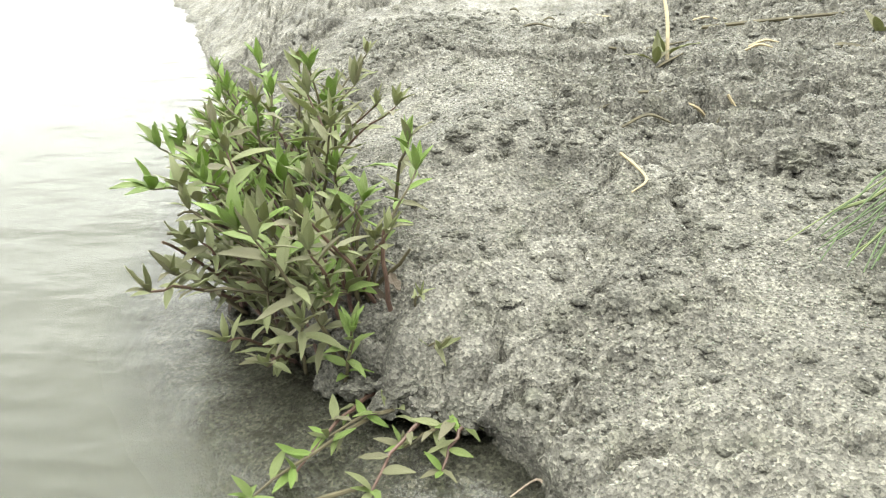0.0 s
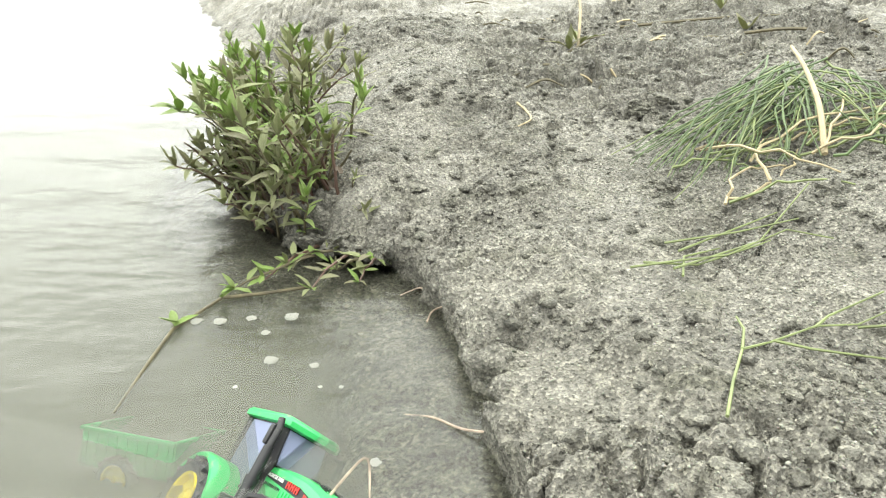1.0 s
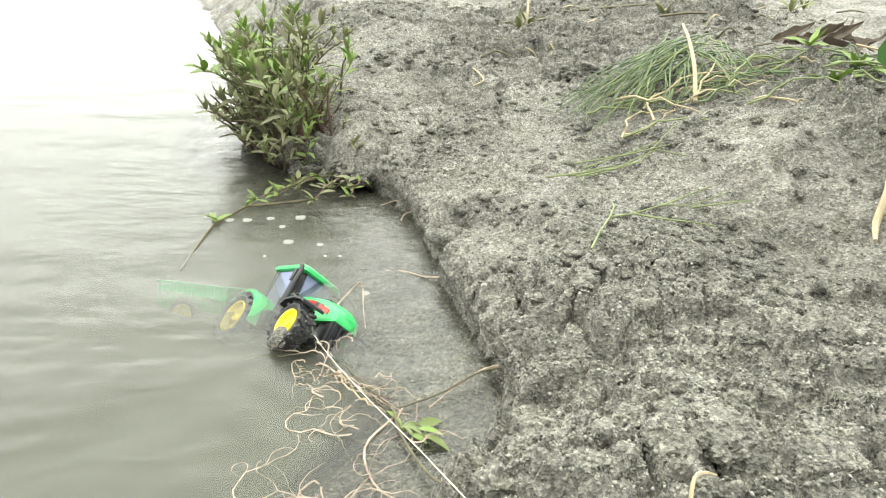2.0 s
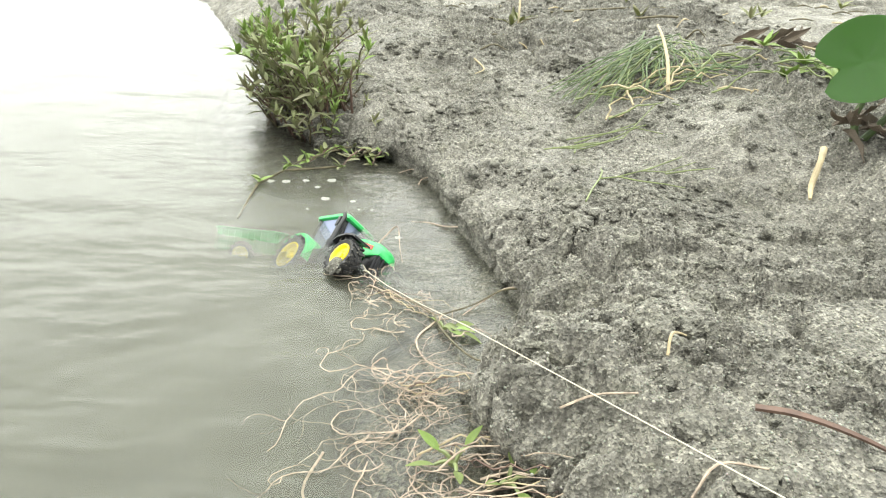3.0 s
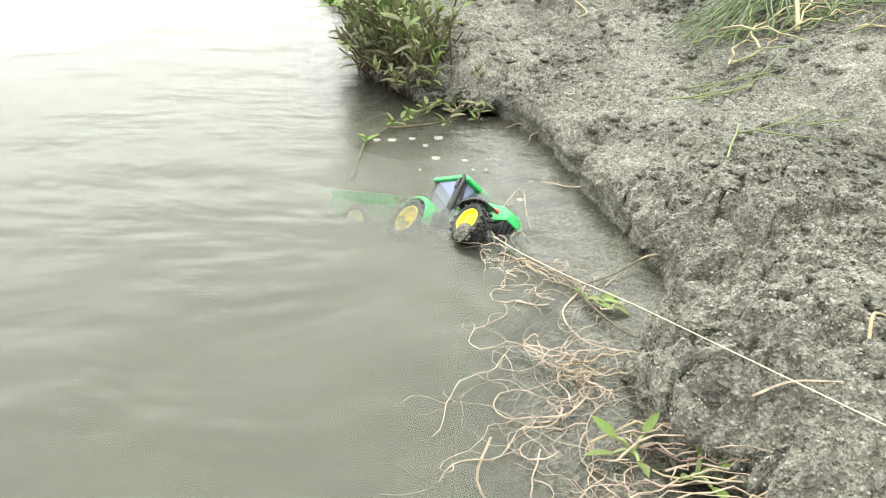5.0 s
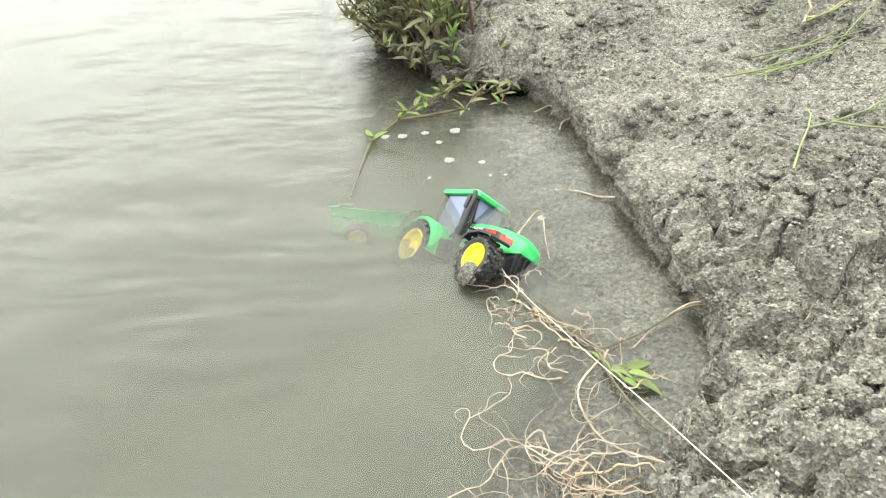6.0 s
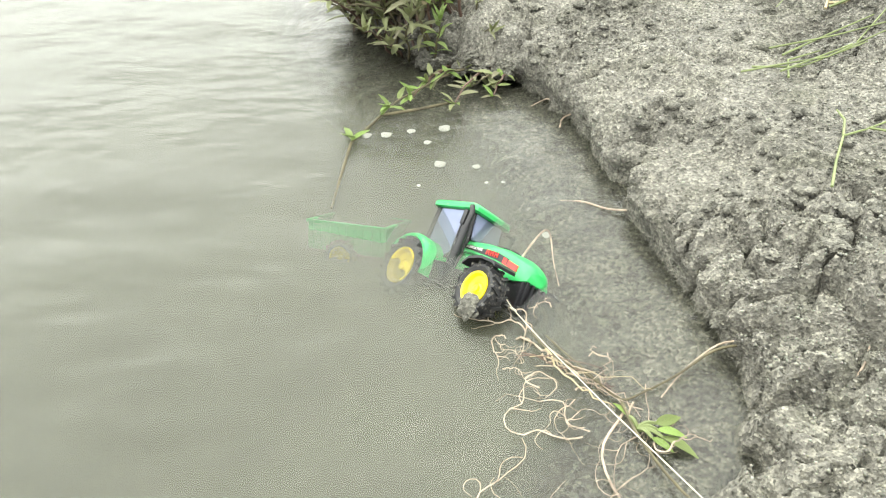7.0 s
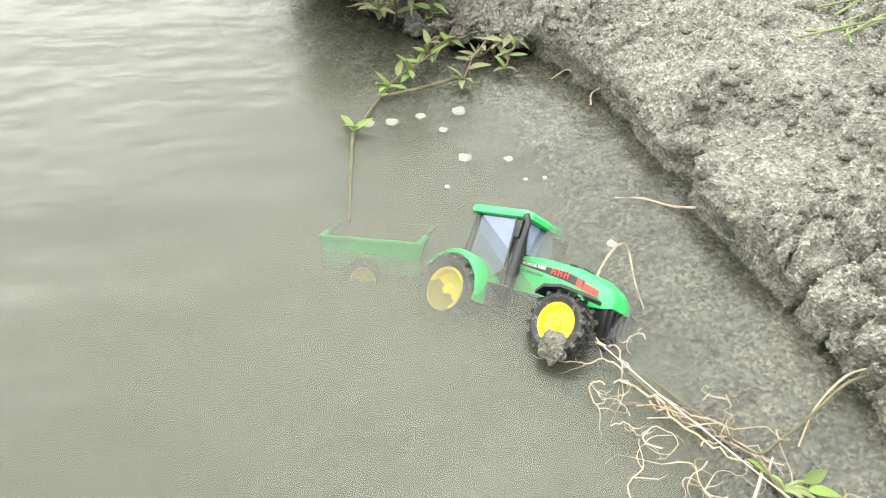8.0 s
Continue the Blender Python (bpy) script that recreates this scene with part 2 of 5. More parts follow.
def bend(a, b, sag=0.0, wander=0.0, steps=8, rng=random):
    """Points from a to b with a sag upwards and a random wander."""
    a, b = Vector(a), Vector(b)
    side = Vector((rng.uniform(-1, 1), rng.uniform(-1, 1), rng.uniform(-0.4, 0.4)))
    out = []
    for i in range(steps + 1):
        t = i / steps
        p = a.lerp(b, t) + Vector((0, 0, sag * 4 * t * (1 - t))) + side * wander * math.sin(t * math.pi)
        p += Vector([rng.uniform(-1, 1) for _ in range(3)]) * wander * 0.25 * (0 < i < steps)
        out.append(p)
    return out


# ---- ground ----
SHORE = [(0.6, -6.0), (0.34, -1.2), (0.27, -0.6), (0.232, -0.42), (0.215, -0.365), (0.180, -0.32), (0.163, -0.27), (0.152, -0.22),
         (0.180, -0.165), (0.212, -0.11), (0.216, -0.04), (0.198, 0.035), (0.170, 0.115), (0.141, 0.19), (0.127, 0.275), (0.100, 0.36),
         (0.050, 0.435), (0.005, 0.468), (-0.04, 0.485), (-0.09, 0.50), (-0.14, 0.555), (-0.18, 0.60), (-0.22, 0.645), (-0.26, 0.78),
         (-0.30, 0.95), (-0.40, 1.25), (-0.50, 1.47), (-0.60, 1.66), (-0.80, 2.2), (-1.05, 2.75), (-3.0, 7.0), (-30.0, 60.0)]


def rounded(line, times=2):
    p = np.array(line)
    for _ in range(times):
        q = np.empty((2 * len(p) - 2, 2))
        q[0::2], q[1::2] = 0.75 * p[:-1] + 0.25 * p[1:], 0.25 * p[:-1] + 0.75 * p[1:]
        p = np.vstack([p[:1], q, p[-1:]])
    return p


COAST = rounded(SHORE)


def inland(x, y):
    """Signed distance to the water's edge, positive on land."""
    best = np.full(x.shape, 1e9)
    side = np.zeros(x.shape, bool)
    for (ax, ay), (bx, by) in zip(COAST[:-1], COAST[1:]):
        dx, dy = bx - ax, by - ay
        t = np.clip(((x - ax) * dx + (y - ay) * dy) / (dx * dx + dy * dy), 0, 1)
        best = np.minimum(best, (x - ax - t * dx) ** 2 + (y - ay - t * dy) ** 2)
        lo, hi = min(ay, by), max(ay, by)
        xc = ax + (y - ay) * dx / (dy if abs(dy) > 1e-9 else 1e-9)
        side ^= (y >= lo) & (y < hi) & (x > xc)
    side |= (y >= COAST[-1][1])
    return np.where(side, 1, -1) * np.sqrt(best)


def step(t):
    t = np.clip(t, 0, 1)
    return t * t * (3 - 2 * t)


def lattice(ix, iy, seed):
    h = (ix * 374761393 + iy * 668265263 + seed * 1442695041) & 0x7FFFFFFF
    h = ((h ^ (h >> 13)) * 1274126177) & 0x7FFFFFFF
    return ((h ^ (h >> 16)) & 0xFFFF) / 65535.0


def soft_noise(x, y, scale, seed):
    """Value noise between -1 and 1."""
    x, y = x * scale + 1000, y * scale + 1000
    ix, iy = np.floor(x).astype(np.int64), np.floor(y).astype(np.int64)
    u, v = step(x - ix), step(y - iy)
    a, b = lattice(ix, iy, seed), lattice(ix + 1, iy, seed)
    c, d = lattice(ix, iy + 1, seed), lattice(ix + 1, iy + 1, seed)
    return 2 * ((a * (1 - u) + b * u) * (1 - v) + (c * (1 - u) + d * u) * v) - 1


def crumbs(x, y, scale, share, seed):
    """Half-sunk round crumbs of mud: height in parts of their spacing."""
    x, y = x * scale + 1000, y * scale + 1000
    ix, iy = np.floor(x).astype(np.int64), np.floor(y).astype(np.int64)
    top = np.zeros(x.shape)
    for ox in (-1, 0, 1):
        for oy in (-1, 0, 1):
            cx, cy = ix + ox, iy + oy
            px, py = cx + lattice(cx, cy, seed), cy + lattice(cx, cy, seed + 1)
            r = (0.25 + 0.45 * lattice(cx, cy, seed + 2)) * (lattice(cx, cy, seed + 3) < share)
            top = np.maximum(top, np.sqrt(np.maximum(0, r * r - (x - px) ** 2 - (y - py) ** 2)))
    return top


def plates(x, y, scale, seed):
    """Broken crust: a level for each irregular plate, and the distance to the plate's rim."""
    x, y = x * scale + 1000, y * scale + 1000
    ix, iy = np.floor(x).astype(np.int64), np.floor(y).astype(np.int64)
    first, second, level = np.full(x.shape, 9.0), np.full(x.shape, 9.0), np.zeros(x.shape)
    for ox in (-1, 0, 1):
        for oy in (-1, 0, 1):
            cx, cy = ix + ox, iy + oy
            r = np.hypot(x - cx - lattice(cx, cy, seed), y - cy - lattice(cx, cy, seed + 1))
            nearer = r < first
            second = np.where(nearer, first, np.minimum(second, r))
            level = np.where(nearer, lattice(cx, cy, seed + 2), level)
            first = np.where(nearer, r, first)
    return level, second - first


def bump_at(x, y, cx, cy, rx, ry=None, turn=0.0):
    ry = ry or rx
    c, s = math.cos(turn), math.sin(turn)
    a, b = (x - cx) * c + (y - cy) * s, -(x - cx) * s + (y - cy) * c
    return np.exp(-(a / rx) ** 2 - (b / ry) ** 2)


HOLES = [(0.166, 0.237, 0.011, 0.022), (0.134, 0.382, 0.012, 0.022), (0.272, 0.040, 0.014, 0.020), (0.176, 0.205, 0.009, 0.016),
         (0.225, -0.036, 0.015, 0.022), (0.394, 0.090, 0.012, 0.010), (0.446, -0.045, 0.014, 0.010), (0.195, -0.335, 0.022, 0.034),
         (0.236, -0.414, 0.018, 0.034), (0.296, -0.424, 0.015, 0.032), (0.348, -0.26, 0.018, 0.022), (0.68, 0.20, 0.04, 0.03),
         (0.31, -0.12, 0.02, 0.014), (0.36, -0.20, 0.012, 0.012), (0.25, 0.12, 0.008, 0.009), (-0.07, 0.50, 0.012, 0.02)]
HUMPS = [(0.268, 0.075, 0.022, 0.012), (0.30, 0.052, 0.018, 0.010), (0.30, 0.0, 0.05, 0.008), (0.23, -0.25, 0.06, 0.022), (0.31, -0.31, 0.06, 0.016),
         (0.36, -0.16, 0.045, 0.016), (0.40, -0.34, 0.05, 0.01), (0.22, -0.38, 0.03, 0.014), (0.58, 0.34, 0.09, 0.022), (0.50, 0.42, 0.035, 0.018),
         (0.43, 0.34, 0.03, 0.012), (0.02, 0.80, 0.05, 0.02), (0.10, 0.84, 0.06, 0.02), (0.75, 0.12, 0.09, 0.05), (0.45, 0.48, 0.05, 0.014),
         (-0.005, 0.555, 0.058, 0.034), (0.52, 0.14, 0.10, -0.02), (0.32, 0.80, 0.04, 0.008), (0.36, 0.72, 0.03, 0.010)]


def heights(x, y, d=None, fine=True):
    """Height of the ground over the water's surface."""
    d = inland(x, y) if d is None else d
    wob = d + 0.010 * soft_noise(x, y, 14, 5) * step(np.abs(d) / 0.02) + 0.006 * soft_noise(x, y, 38, 6) + 0.003 * soft_noise(x, y, 90, 16)
    foot = 0.046 + 0.02 * soft_noise(x, y, 9, 7)
    bank = 0.042 * (1 - (1 - np.clip((wob + 0.004) / foot, 0, 1)) ** 2.6) + 0.026 * step((wob - 0.025) / 0.12)
    lift = np.where(y < 0.95, 0.165 * np.maximum(0, y - 0.42), 0.0875 + 0.014 * (np.minimum(y, 8) - 0.95)) * step(d / 0.34)
    east = 0.092 * step((x - 0.36) / 0.34) * step((y - 0.02) / 0.4) * (1 - 0.5 * step((y - 0.5) / 0.3)) + 0.02 * step((x - 0.9) / 2)
    land = bank + lift + east
    bed = -0.003 - 0.14 * np.clip(-d, 0, 0.10) - 0.85 * np.clip(-d - 0.10, 0, 0.15)
    bed = bed + 0.004 * soft_noise(x, y, 16, 11) * step(-d / 0.05)
    z = np.where(wob > -0.004, np.maximum(land, bed), bed)
    z = np.where((d < 0) & (wob > -0.004), np.maximum(bed, land - 0.002), z)
    if fine:
        on = step((d + 0.012) / 0.016)
        near = step((1.9 - y) / 0.9)
        rough = 0.55 + 0.45 * soft_noise(x, y, 4.5, 21) + 0.5 * step((0.16 - d) / 0.1) * step((0.45 - y) / 0.3)
        rough = np.clip(rough, 0.25, 1.4) * (1 - 0.45 * bump_at(x, y, 0.22, 0.58, 0.16, 0.2))
        n1, n2, n3, n4 = (soft_noise(x, y, s, k) for s, k in ((11, 1), (28, 2), (62, 3), (130, 4)))
        wx, wy = x + 0.006 * n3 + 0.003 * n4, y + 0.006 * soft_noise(x, y, 58, 17) + 0.003 * soft_noise(x, y, 140, 18)
        ridge = 1 - np.abs(soft_noise(wx + 0.015 * n2, wy, 20, 8)) * 2
        crack = np.maximum(0, 0.16 - np.abs(soft_noise(wx, wy, 15, 12))) / 0.16 * step((soft_noise(x, y, 6, 13) - 0.05) / 0.3)
        patch = step((soft_noise(x, y, 5.5, 14) + 0.35 * n2 + 0.15) / 0.5)
        clods = patch * (crumbs(wx, wy, 36, 0.30, 40) / 36 * 0.85 + crumbs(wx, wy, 85, 0.6, 50) / 85 * 1.0) + (0.35 + 0.65 * patch) * crumbs(wx, wy, 170, 0.45, 60) / 170 * 0.7
        pits = crumbs(wx, wy, 27, 0.16, 70) / 27
        z = z + on * (0.007 * n1 + rough * (0.0045 * n2 + 0.0036 * n3 + 0.0030 * n4 + 0.0040 * ridge * (0.4 + near * 0.6)
                                            + 1.6 * clods - 0.016 * crack - 0.5 * pits * step((0.5 - y) / 0.3)))
        # crust broken into plates, with ledges that run along the bank
        bx, by = x + 0.016 * n2 + 0.007 * n3 + 0.004 * n4, y + 0.014 * soft_noise(x, y, 30, 19) + 0.006 * soft_noise(x, y, 70, 20) + 0.003 * soft_noise(x, y, 150, 22)
        broken = step((soft_noise(x, y, 5, 23) + 0.4 * n1 + 0.15) / 0.4) * (1 - 0.7 * bump_at(x, y, 0.22, 0.58, 0.16, 0.2)) * (1 - 0.5 * bump_at(x, y, 0.0, 0.53, 0.06))
        for size, drop, gash, seed in ((10, 0.027, 0.020, 80), (26, 0.016, 0.014, 90), (60, 0.007, 0.006, 97)):
            level, rim = plates(bx * 0.75 + by * 0.2, by * 1.25 - bx * 0.3, size, seed)
            z = z + on * broken * (drop * (level - 0.5) * step(rim / 0.10) - gash * np.exp(-(rim / 0.07) ** 2) * (level > 0.45))
        # long furrows pressed along the bank
        fur = np.sin((x * 0.86 + y * 0.32) * 105 + 2.2 * n1)
        z = z + on * 0.0034 * fur * step((soft_noise(x, y, 3.2, 31) + 0.25) / 0.5) * step((0.5 - y) / 0.2)
        sandy = 0.0012 * n3 + 0.0005 * n4
        z = z + (1 - on) * sandy
        for cx, cy, r, h in HUMPS:
            z = z + h * bump_at(x + 0.3 * r * n2, y + 0.3 * r * n3, cx, cy, r) * on
        for cx, cy, r, h in HOLES:
            z = z - 1.25 * h * bump_at(wx + 0.008 * n3, wy + 0.010 * n2, cx, cy, r * 0.9, r * 0.6) ** 1.5
    return z


def spread(lo, hi, fine, far, grow=1.12):
    mid = list(np.arange(lo, hi, fine))
    left, right, s, a, b = [], [], fine, lo, hi
    while b < far:
        s *= grow
        a, b = a - s, b + s
        left.append(a)
        right.append(b)
    return np.array(left[::-1] + mid + right)


def build_ground():
    xs, ys = spread(-0.50, 0.90, 0.0023, 80, 1.08), spread(-0.58, 1.45, 0.0025, 80, 1.08)
    gx, gy = np.meshgrid(xs, ys)
    d = inland(gx, gy)
    gz = heights(gx, gy, d)
    # the upper lip of the bank leans out over the water below the bush and along the cove
    ex, ey = np.gradient(d, xs, axis=1), np.gradient(d, ys, axis=0)
    lip = 0.006 + 0.032 * bump_at(gx, gy, 0.0, 0.48, 0.075, 0.05) + 0.014 * bump_at(gx, gy, 0.14, 0.26, 0.07, 0.18) + 0.014 * bump_at(gx, gy, 0.2, -0.3, 0.06, 0.1)
    lip = lip + 0.007 * soft_noise(gx, gy, 34, 61) + 0.004 * soft_noise(gx, gy, 80, 62)
    out = lip * step((gz - 0.008) / 0.02) * np.exp(-((d - 0.02) / 0.035) ** 2)
    gx, gy = gx - ex * out, gy - ey * out
    me = bpy.data.meshes.new("ground")
    ny, nx = gx.shape
    i = np.arange(ny * nx).reshape(ny, nx)
    quads = np.stack([i[:-1, :-1], i[:-1, 1:], i[1:, 1:], i[1:, :-1]], -1).reshape(-1, 4)
    me.vertices.add(ny * nx)
    me.vertices.foreach_set("co", np.stack([gx, gy, gz], -1).astype(np.float32).ravel())
    me.loops.add(quads.size)
    me.loops.foreach_set("vertex_index", quads.astype(np.int32).ravel())
    me.polygons.add(len(quads))
    me.polygons.foreach_set("loop_start", np.arange(0, quads.size, 4, dtype=np.int32))
    me.update(calc_edges=True)
    me.polygons.foreach_set("use_smooth", np.ones(len(quads), bool))
    me.materials.append(MUD)
    tagged(new("ground", me), "grey silty mud bank with sand grains, clods and holes", "ground", kind="structure")
    return gx, gy, gz, d


def build_grains(gx, gy, gz, d, count=105000):
    """Coarse sand and crumbs strewn over the mud, eight faces each."""
    pick = np.random.default_rng(5)
    ok = np.flatnonzero((d.ravel() > 0.006) & (gx.ravel() < 0.85) & (gy.ravel() > -0.56) & (gy.ravel() < 1.4))
    patchy = 0.35 + step((soft_noise(gx.ravel()[ok], gy.ravel()[ok], 7, 25) + 0.4) / 0.8)
    i = pick.choice(ok, count, replace=False, p=patchy / patchy.sum())
    at = np.stack([gx.ravel()[i], gy.ravel()[i], gz.ravel()[i]], -1)
    r = 0.0006 + 0.0016 * pick.random(count) ** 2.5
    turn = pick.random(count) * 6.283
    c, s = np.cos(turn), np.sin(turn)
    axes = np.array([(1, 0, 0), (0, 1, 0), (-1, 0, 0), (0, -1, 0), (0, 0, 1), (0, 0, -1)], float)
    v = axes[None] * (r[:, None] * (0.7 + 0.6 * pick.random((count, 6))))[:, :, None] * np.array([1.25, 0.9, 0.8])
    v = np.stack([v[..., 0] * c[:, None] - v[..., 1] * s[:, None], v[..., 0] * s[:, None] + v[..., 1] * c[:, None], v[..., 2]], -1)
    v = v + at[:, None, :] + (0, 0, 0.0002)
    tri = np.array([(0, 1, 4), (1, 2, 4), (2, 3, 4), (3, 0, 4), (1, 0, 5), (2, 1, 5), (3, 2, 5), (0, 3, 5)])
    f = (tri[None] + 6 * np.arange(count)[:, None, None]).reshape(-1, 3)
    me = bpy.data.meshes.new("sand_grains")
    me.vertices.add(6 * count)
    me.vertices.foreach_set("co", v.astype(np.float32).ravel())
    me.loops.add(f.size)
    me.loops.foreach_set("vertex_index", f.astype(np.int32).ravel())
    me.polygons.add(len(f))
    me.polygons.foreach_set("loop_start", np.arange(0, f.size, 3, dtype=np.int32))
    me.update(calc_edges=True)
    me.materials.append(GRAIN)
    tagged(new("sand_grains", me), "coarse grey sand grains and mud crumbs strewn over the bank", "sand", kind="stuff")


def build_crumbs(gx, gy, gz, d, count=5200):
    """Loose crumbs of mud, lying in drifts on the broken crust."""
    pick = np.random.default_rng(8)
    bm = bmesh.new()
    bmesh.ops.create_icosphere(bm, subdivisions=2, radius=1)
    bm.verts.index_update()
    ball = np.array([v.co[:] for v in bm.verts])
    tri = np.array([[v.index for v in f.verts] for f in bm.faces])
    bm.free()
    x, y = gx.ravel(), gy.ravel()
    ok = np.flatnonzero((d.ravel() > 0.012) & (x < 0.9) & (y > -0.56) & (y < 1.5))
    drift = step((soft_noise(x[ok], y[ok], 6, 27) + 0.6 * soft_noise(x[ok], y[ok], 17, 28) - 0.1) / 0.5) + 0.04
    i = pick.choice(ok, count, replace=False, p=drift / drift.sum())
    at = np.stack([x[i], y[i], gz.ravel()[i]], -1)
    r = 0.0017 + 0.0075 * pick.random(count) ** 4
    shapes = []
    for k in range(12):
        p = ball * (1 + 0.25 * np.sin(ball @ pick.normal(0, 3.0, (3, 1)) + 2 * k) + 0.2 * np.sin(ball @ pick.normal(0, 6, (3, 1)))) + pick.normal(0, 0.07, ball.shape)
        shapes.append(p * pick.uniform(0.6, 1.2, 3) * (1, 1, 0.7))
    turn = pick.random(count) * 6.283
    c, sn = np.cos(turn)[:, None], np.sin(turn)[:, None]
    v = np.array(shapes)[pick.integers(0, 12, count)] * r[:, None, None]
    v = np.stack([v[..., 0] * c - v[..., 1] * sn, v[..., 0] * sn + v[..., 1] * c, v[..., 2]], -1) + at[:, None, :]
    f = (tri[None] + len(ball) * np.arange(count)[:, None, None]).reshape(-1, 3)
    me = bpy.data.meshes.new("mud_crumbs")
    me.vertices.add(len(ball) * count)
    me.vertices.foreach_set("co", v.astype(np.float32).ravel())
    me.loops.add(f.size)
    me.loops.foreach_set("vertex_index", f.astype(np.int32).ravel())
    me.polygons.add(len(f))
    me.polygons.foreach_set("loop_start", np.arange(0, f.size, 3, dtype=np.int32))
    me.update(calc_edges=True)
    me.polygons.foreach_set("use_smooth", np.ones(len(f), bool))
    me.materials.append(CLOD)
    tagged(new("mud_crumbs", me), "loose dark grey mud crumbs in drifts on the bank", "mud", kind="stuff")


bank = build_ground()
build_grains(*bank)
build_crumbs(*bank)


def ground_z(x, y):
    return float(heights(np.array([[x]]), np.array([[y]]))[0, 0])


def sheet(name, z, mat, parent=None):
    bm = bmesh.new()
    bm.faces.new([bm.verts.new(p) for p in ((-90, -90, z), (3, -90, z), (3, 90, z), (-90, 90, z))])
    return part(name, bm, mat, parent, smooth=False)


water = tagged(sheet("water", 0.0, WATER), "murky grey-green river water with small ripples", "water", kind="structure")


def silt_sheet(z, opacity):
    """A layer of suspended silt, thinner where little water lies below it."""
    gx, gy = np.meshgrid(spread(-0.45, 0.36, 0.01, 80, 1.2), spread(-0.60, 0.90, 0.01, 80, 1.2))
    cover = step((z - heights(gx, gy, fine=False) - 0.001) / 0.034)
    ny, nx = gx.shape
    i = np.arange(ny * nx).reshape(ny, nx)
    quads = np.stack([i[:-1, :-1], i[:-1, 1:], i[1:, 1:], i[1:, :-1]], -1).reshape(-1, 4)
    keep = cover.ravel()[quads].max(axis=1) > 0
    me = bpy.data.meshes.new("silt")
    me.from_pydata(np.stack([gx, gy, np.full_like(gx, z)], -1).reshape(-1, 3).tolist(), [], quads[keep].tolist())
    me.attributes.new("depth_below", "FLOAT", "POINT").data.foreach_set("value", cover.astype(np.float32).ravel())
    return part("silt", me, None, water)


for z, opacity in ((-0.008, 0.32), (-0.024, 0.48), (-0.044, 0.9)):
    silt_sheet(z, opacity).data.materials.append(silt_material("suspended_silt", opacity))


# ---- toy tractor ----
def rounded_ring(x, half, low, high, corner=0.35, lift=0.0):
    """A ring across the x axis: flat below, rounded above."""
    c = half * corner
    pts = [(-half, low), (-half, high - c), (-half + 0.3 * c, high - 0.3 * c), (-half + c, high), (0, high + lift),
           (half - c, high), (half - 0.3 * c, high - 0.3 * c), (half, high - c), (half, low)]
    return [(x, y, z) for y, z in pts]


def tyre_mesh(radius, width, lugs=16):
    w, r, inner = width / 2, radius, radius * 0.60
    bm = lathe([(inner, -w * 0.75), (r * 0.80, -w), (r * 0.90, -w * 0.92), (r * 0.94, -w * 0.6), (r * 0.94, w * 0.6), (r * 0.90, w * 0.92), (r * 0.80, w), (inner, w * 0.75)], 32)
    for k in range(lugs):
        for sgn in (-1, 1):
            a = 360 * (k + (0.5 if sgn > 0 else 0)) / lugs
            m = pose(0, 0, 0, 0, -a, 0) @ pose(r * 0.945, sgn * w * 0.5, 0, sgn * 28, 0, 0) @ Matrix.Diagonal((r * 0.13, w * 1.05, r * 0.13, 1))
            bmesh.ops.create_cube(bm, size=1, matrix=m)
    return mesh_of(bm, "tyre", RUBBER)


def rim_mesh(radius, width):
    """A dished rim with a raised hub; its outer face looks to -y."""
    w = width / 2
    r = radius * 0.63
    return mesh_of(lathe([(0.0005, -w * 0.72), (r * 0.2, -w * 0.72), (r * 0.24, -w * 0.5), (r * 0.36, -w * 0.42), (r * 0.42, -w * 0.5), (r * 0.78, -w * 0.5),
                          (r * 0.88, -w * 0.85), (r, -w * 0.9), (r, w * 0.5), (0.0005, w * 0.5)], 30), "rim", YELLOW)


def wheel(parent, x, y, z, radius, width):
    flip = 0 if y < 0 else 180
    t = part("tyre", tyre_mesh(radius, width), RUBBER, parent, "muddy black treaded tyre", m=pose(x, y, z, 0, 17, flip))
    part("rim", rim_mesh(radius, width), YELLOW, t, "bright yellow wheel rim")
    return t


def flat_text(words, height, mat, parent, m, name="lettering"):
    cu = bpy.data.curves.new(name, "FONT")
    cu.body, cu.size, cu.extrude = words, height, 0.00015
    tmp = bpy.data.objects.new(name, cu)
    me = bpy.data.meshes.new_from_object(tmp)
    me.name = name
    me.materials.clear()
    me.materials.append(mat)
    bpy.data.objects.remove(tmp)
    return part(name, me, mat, parent, m=m)


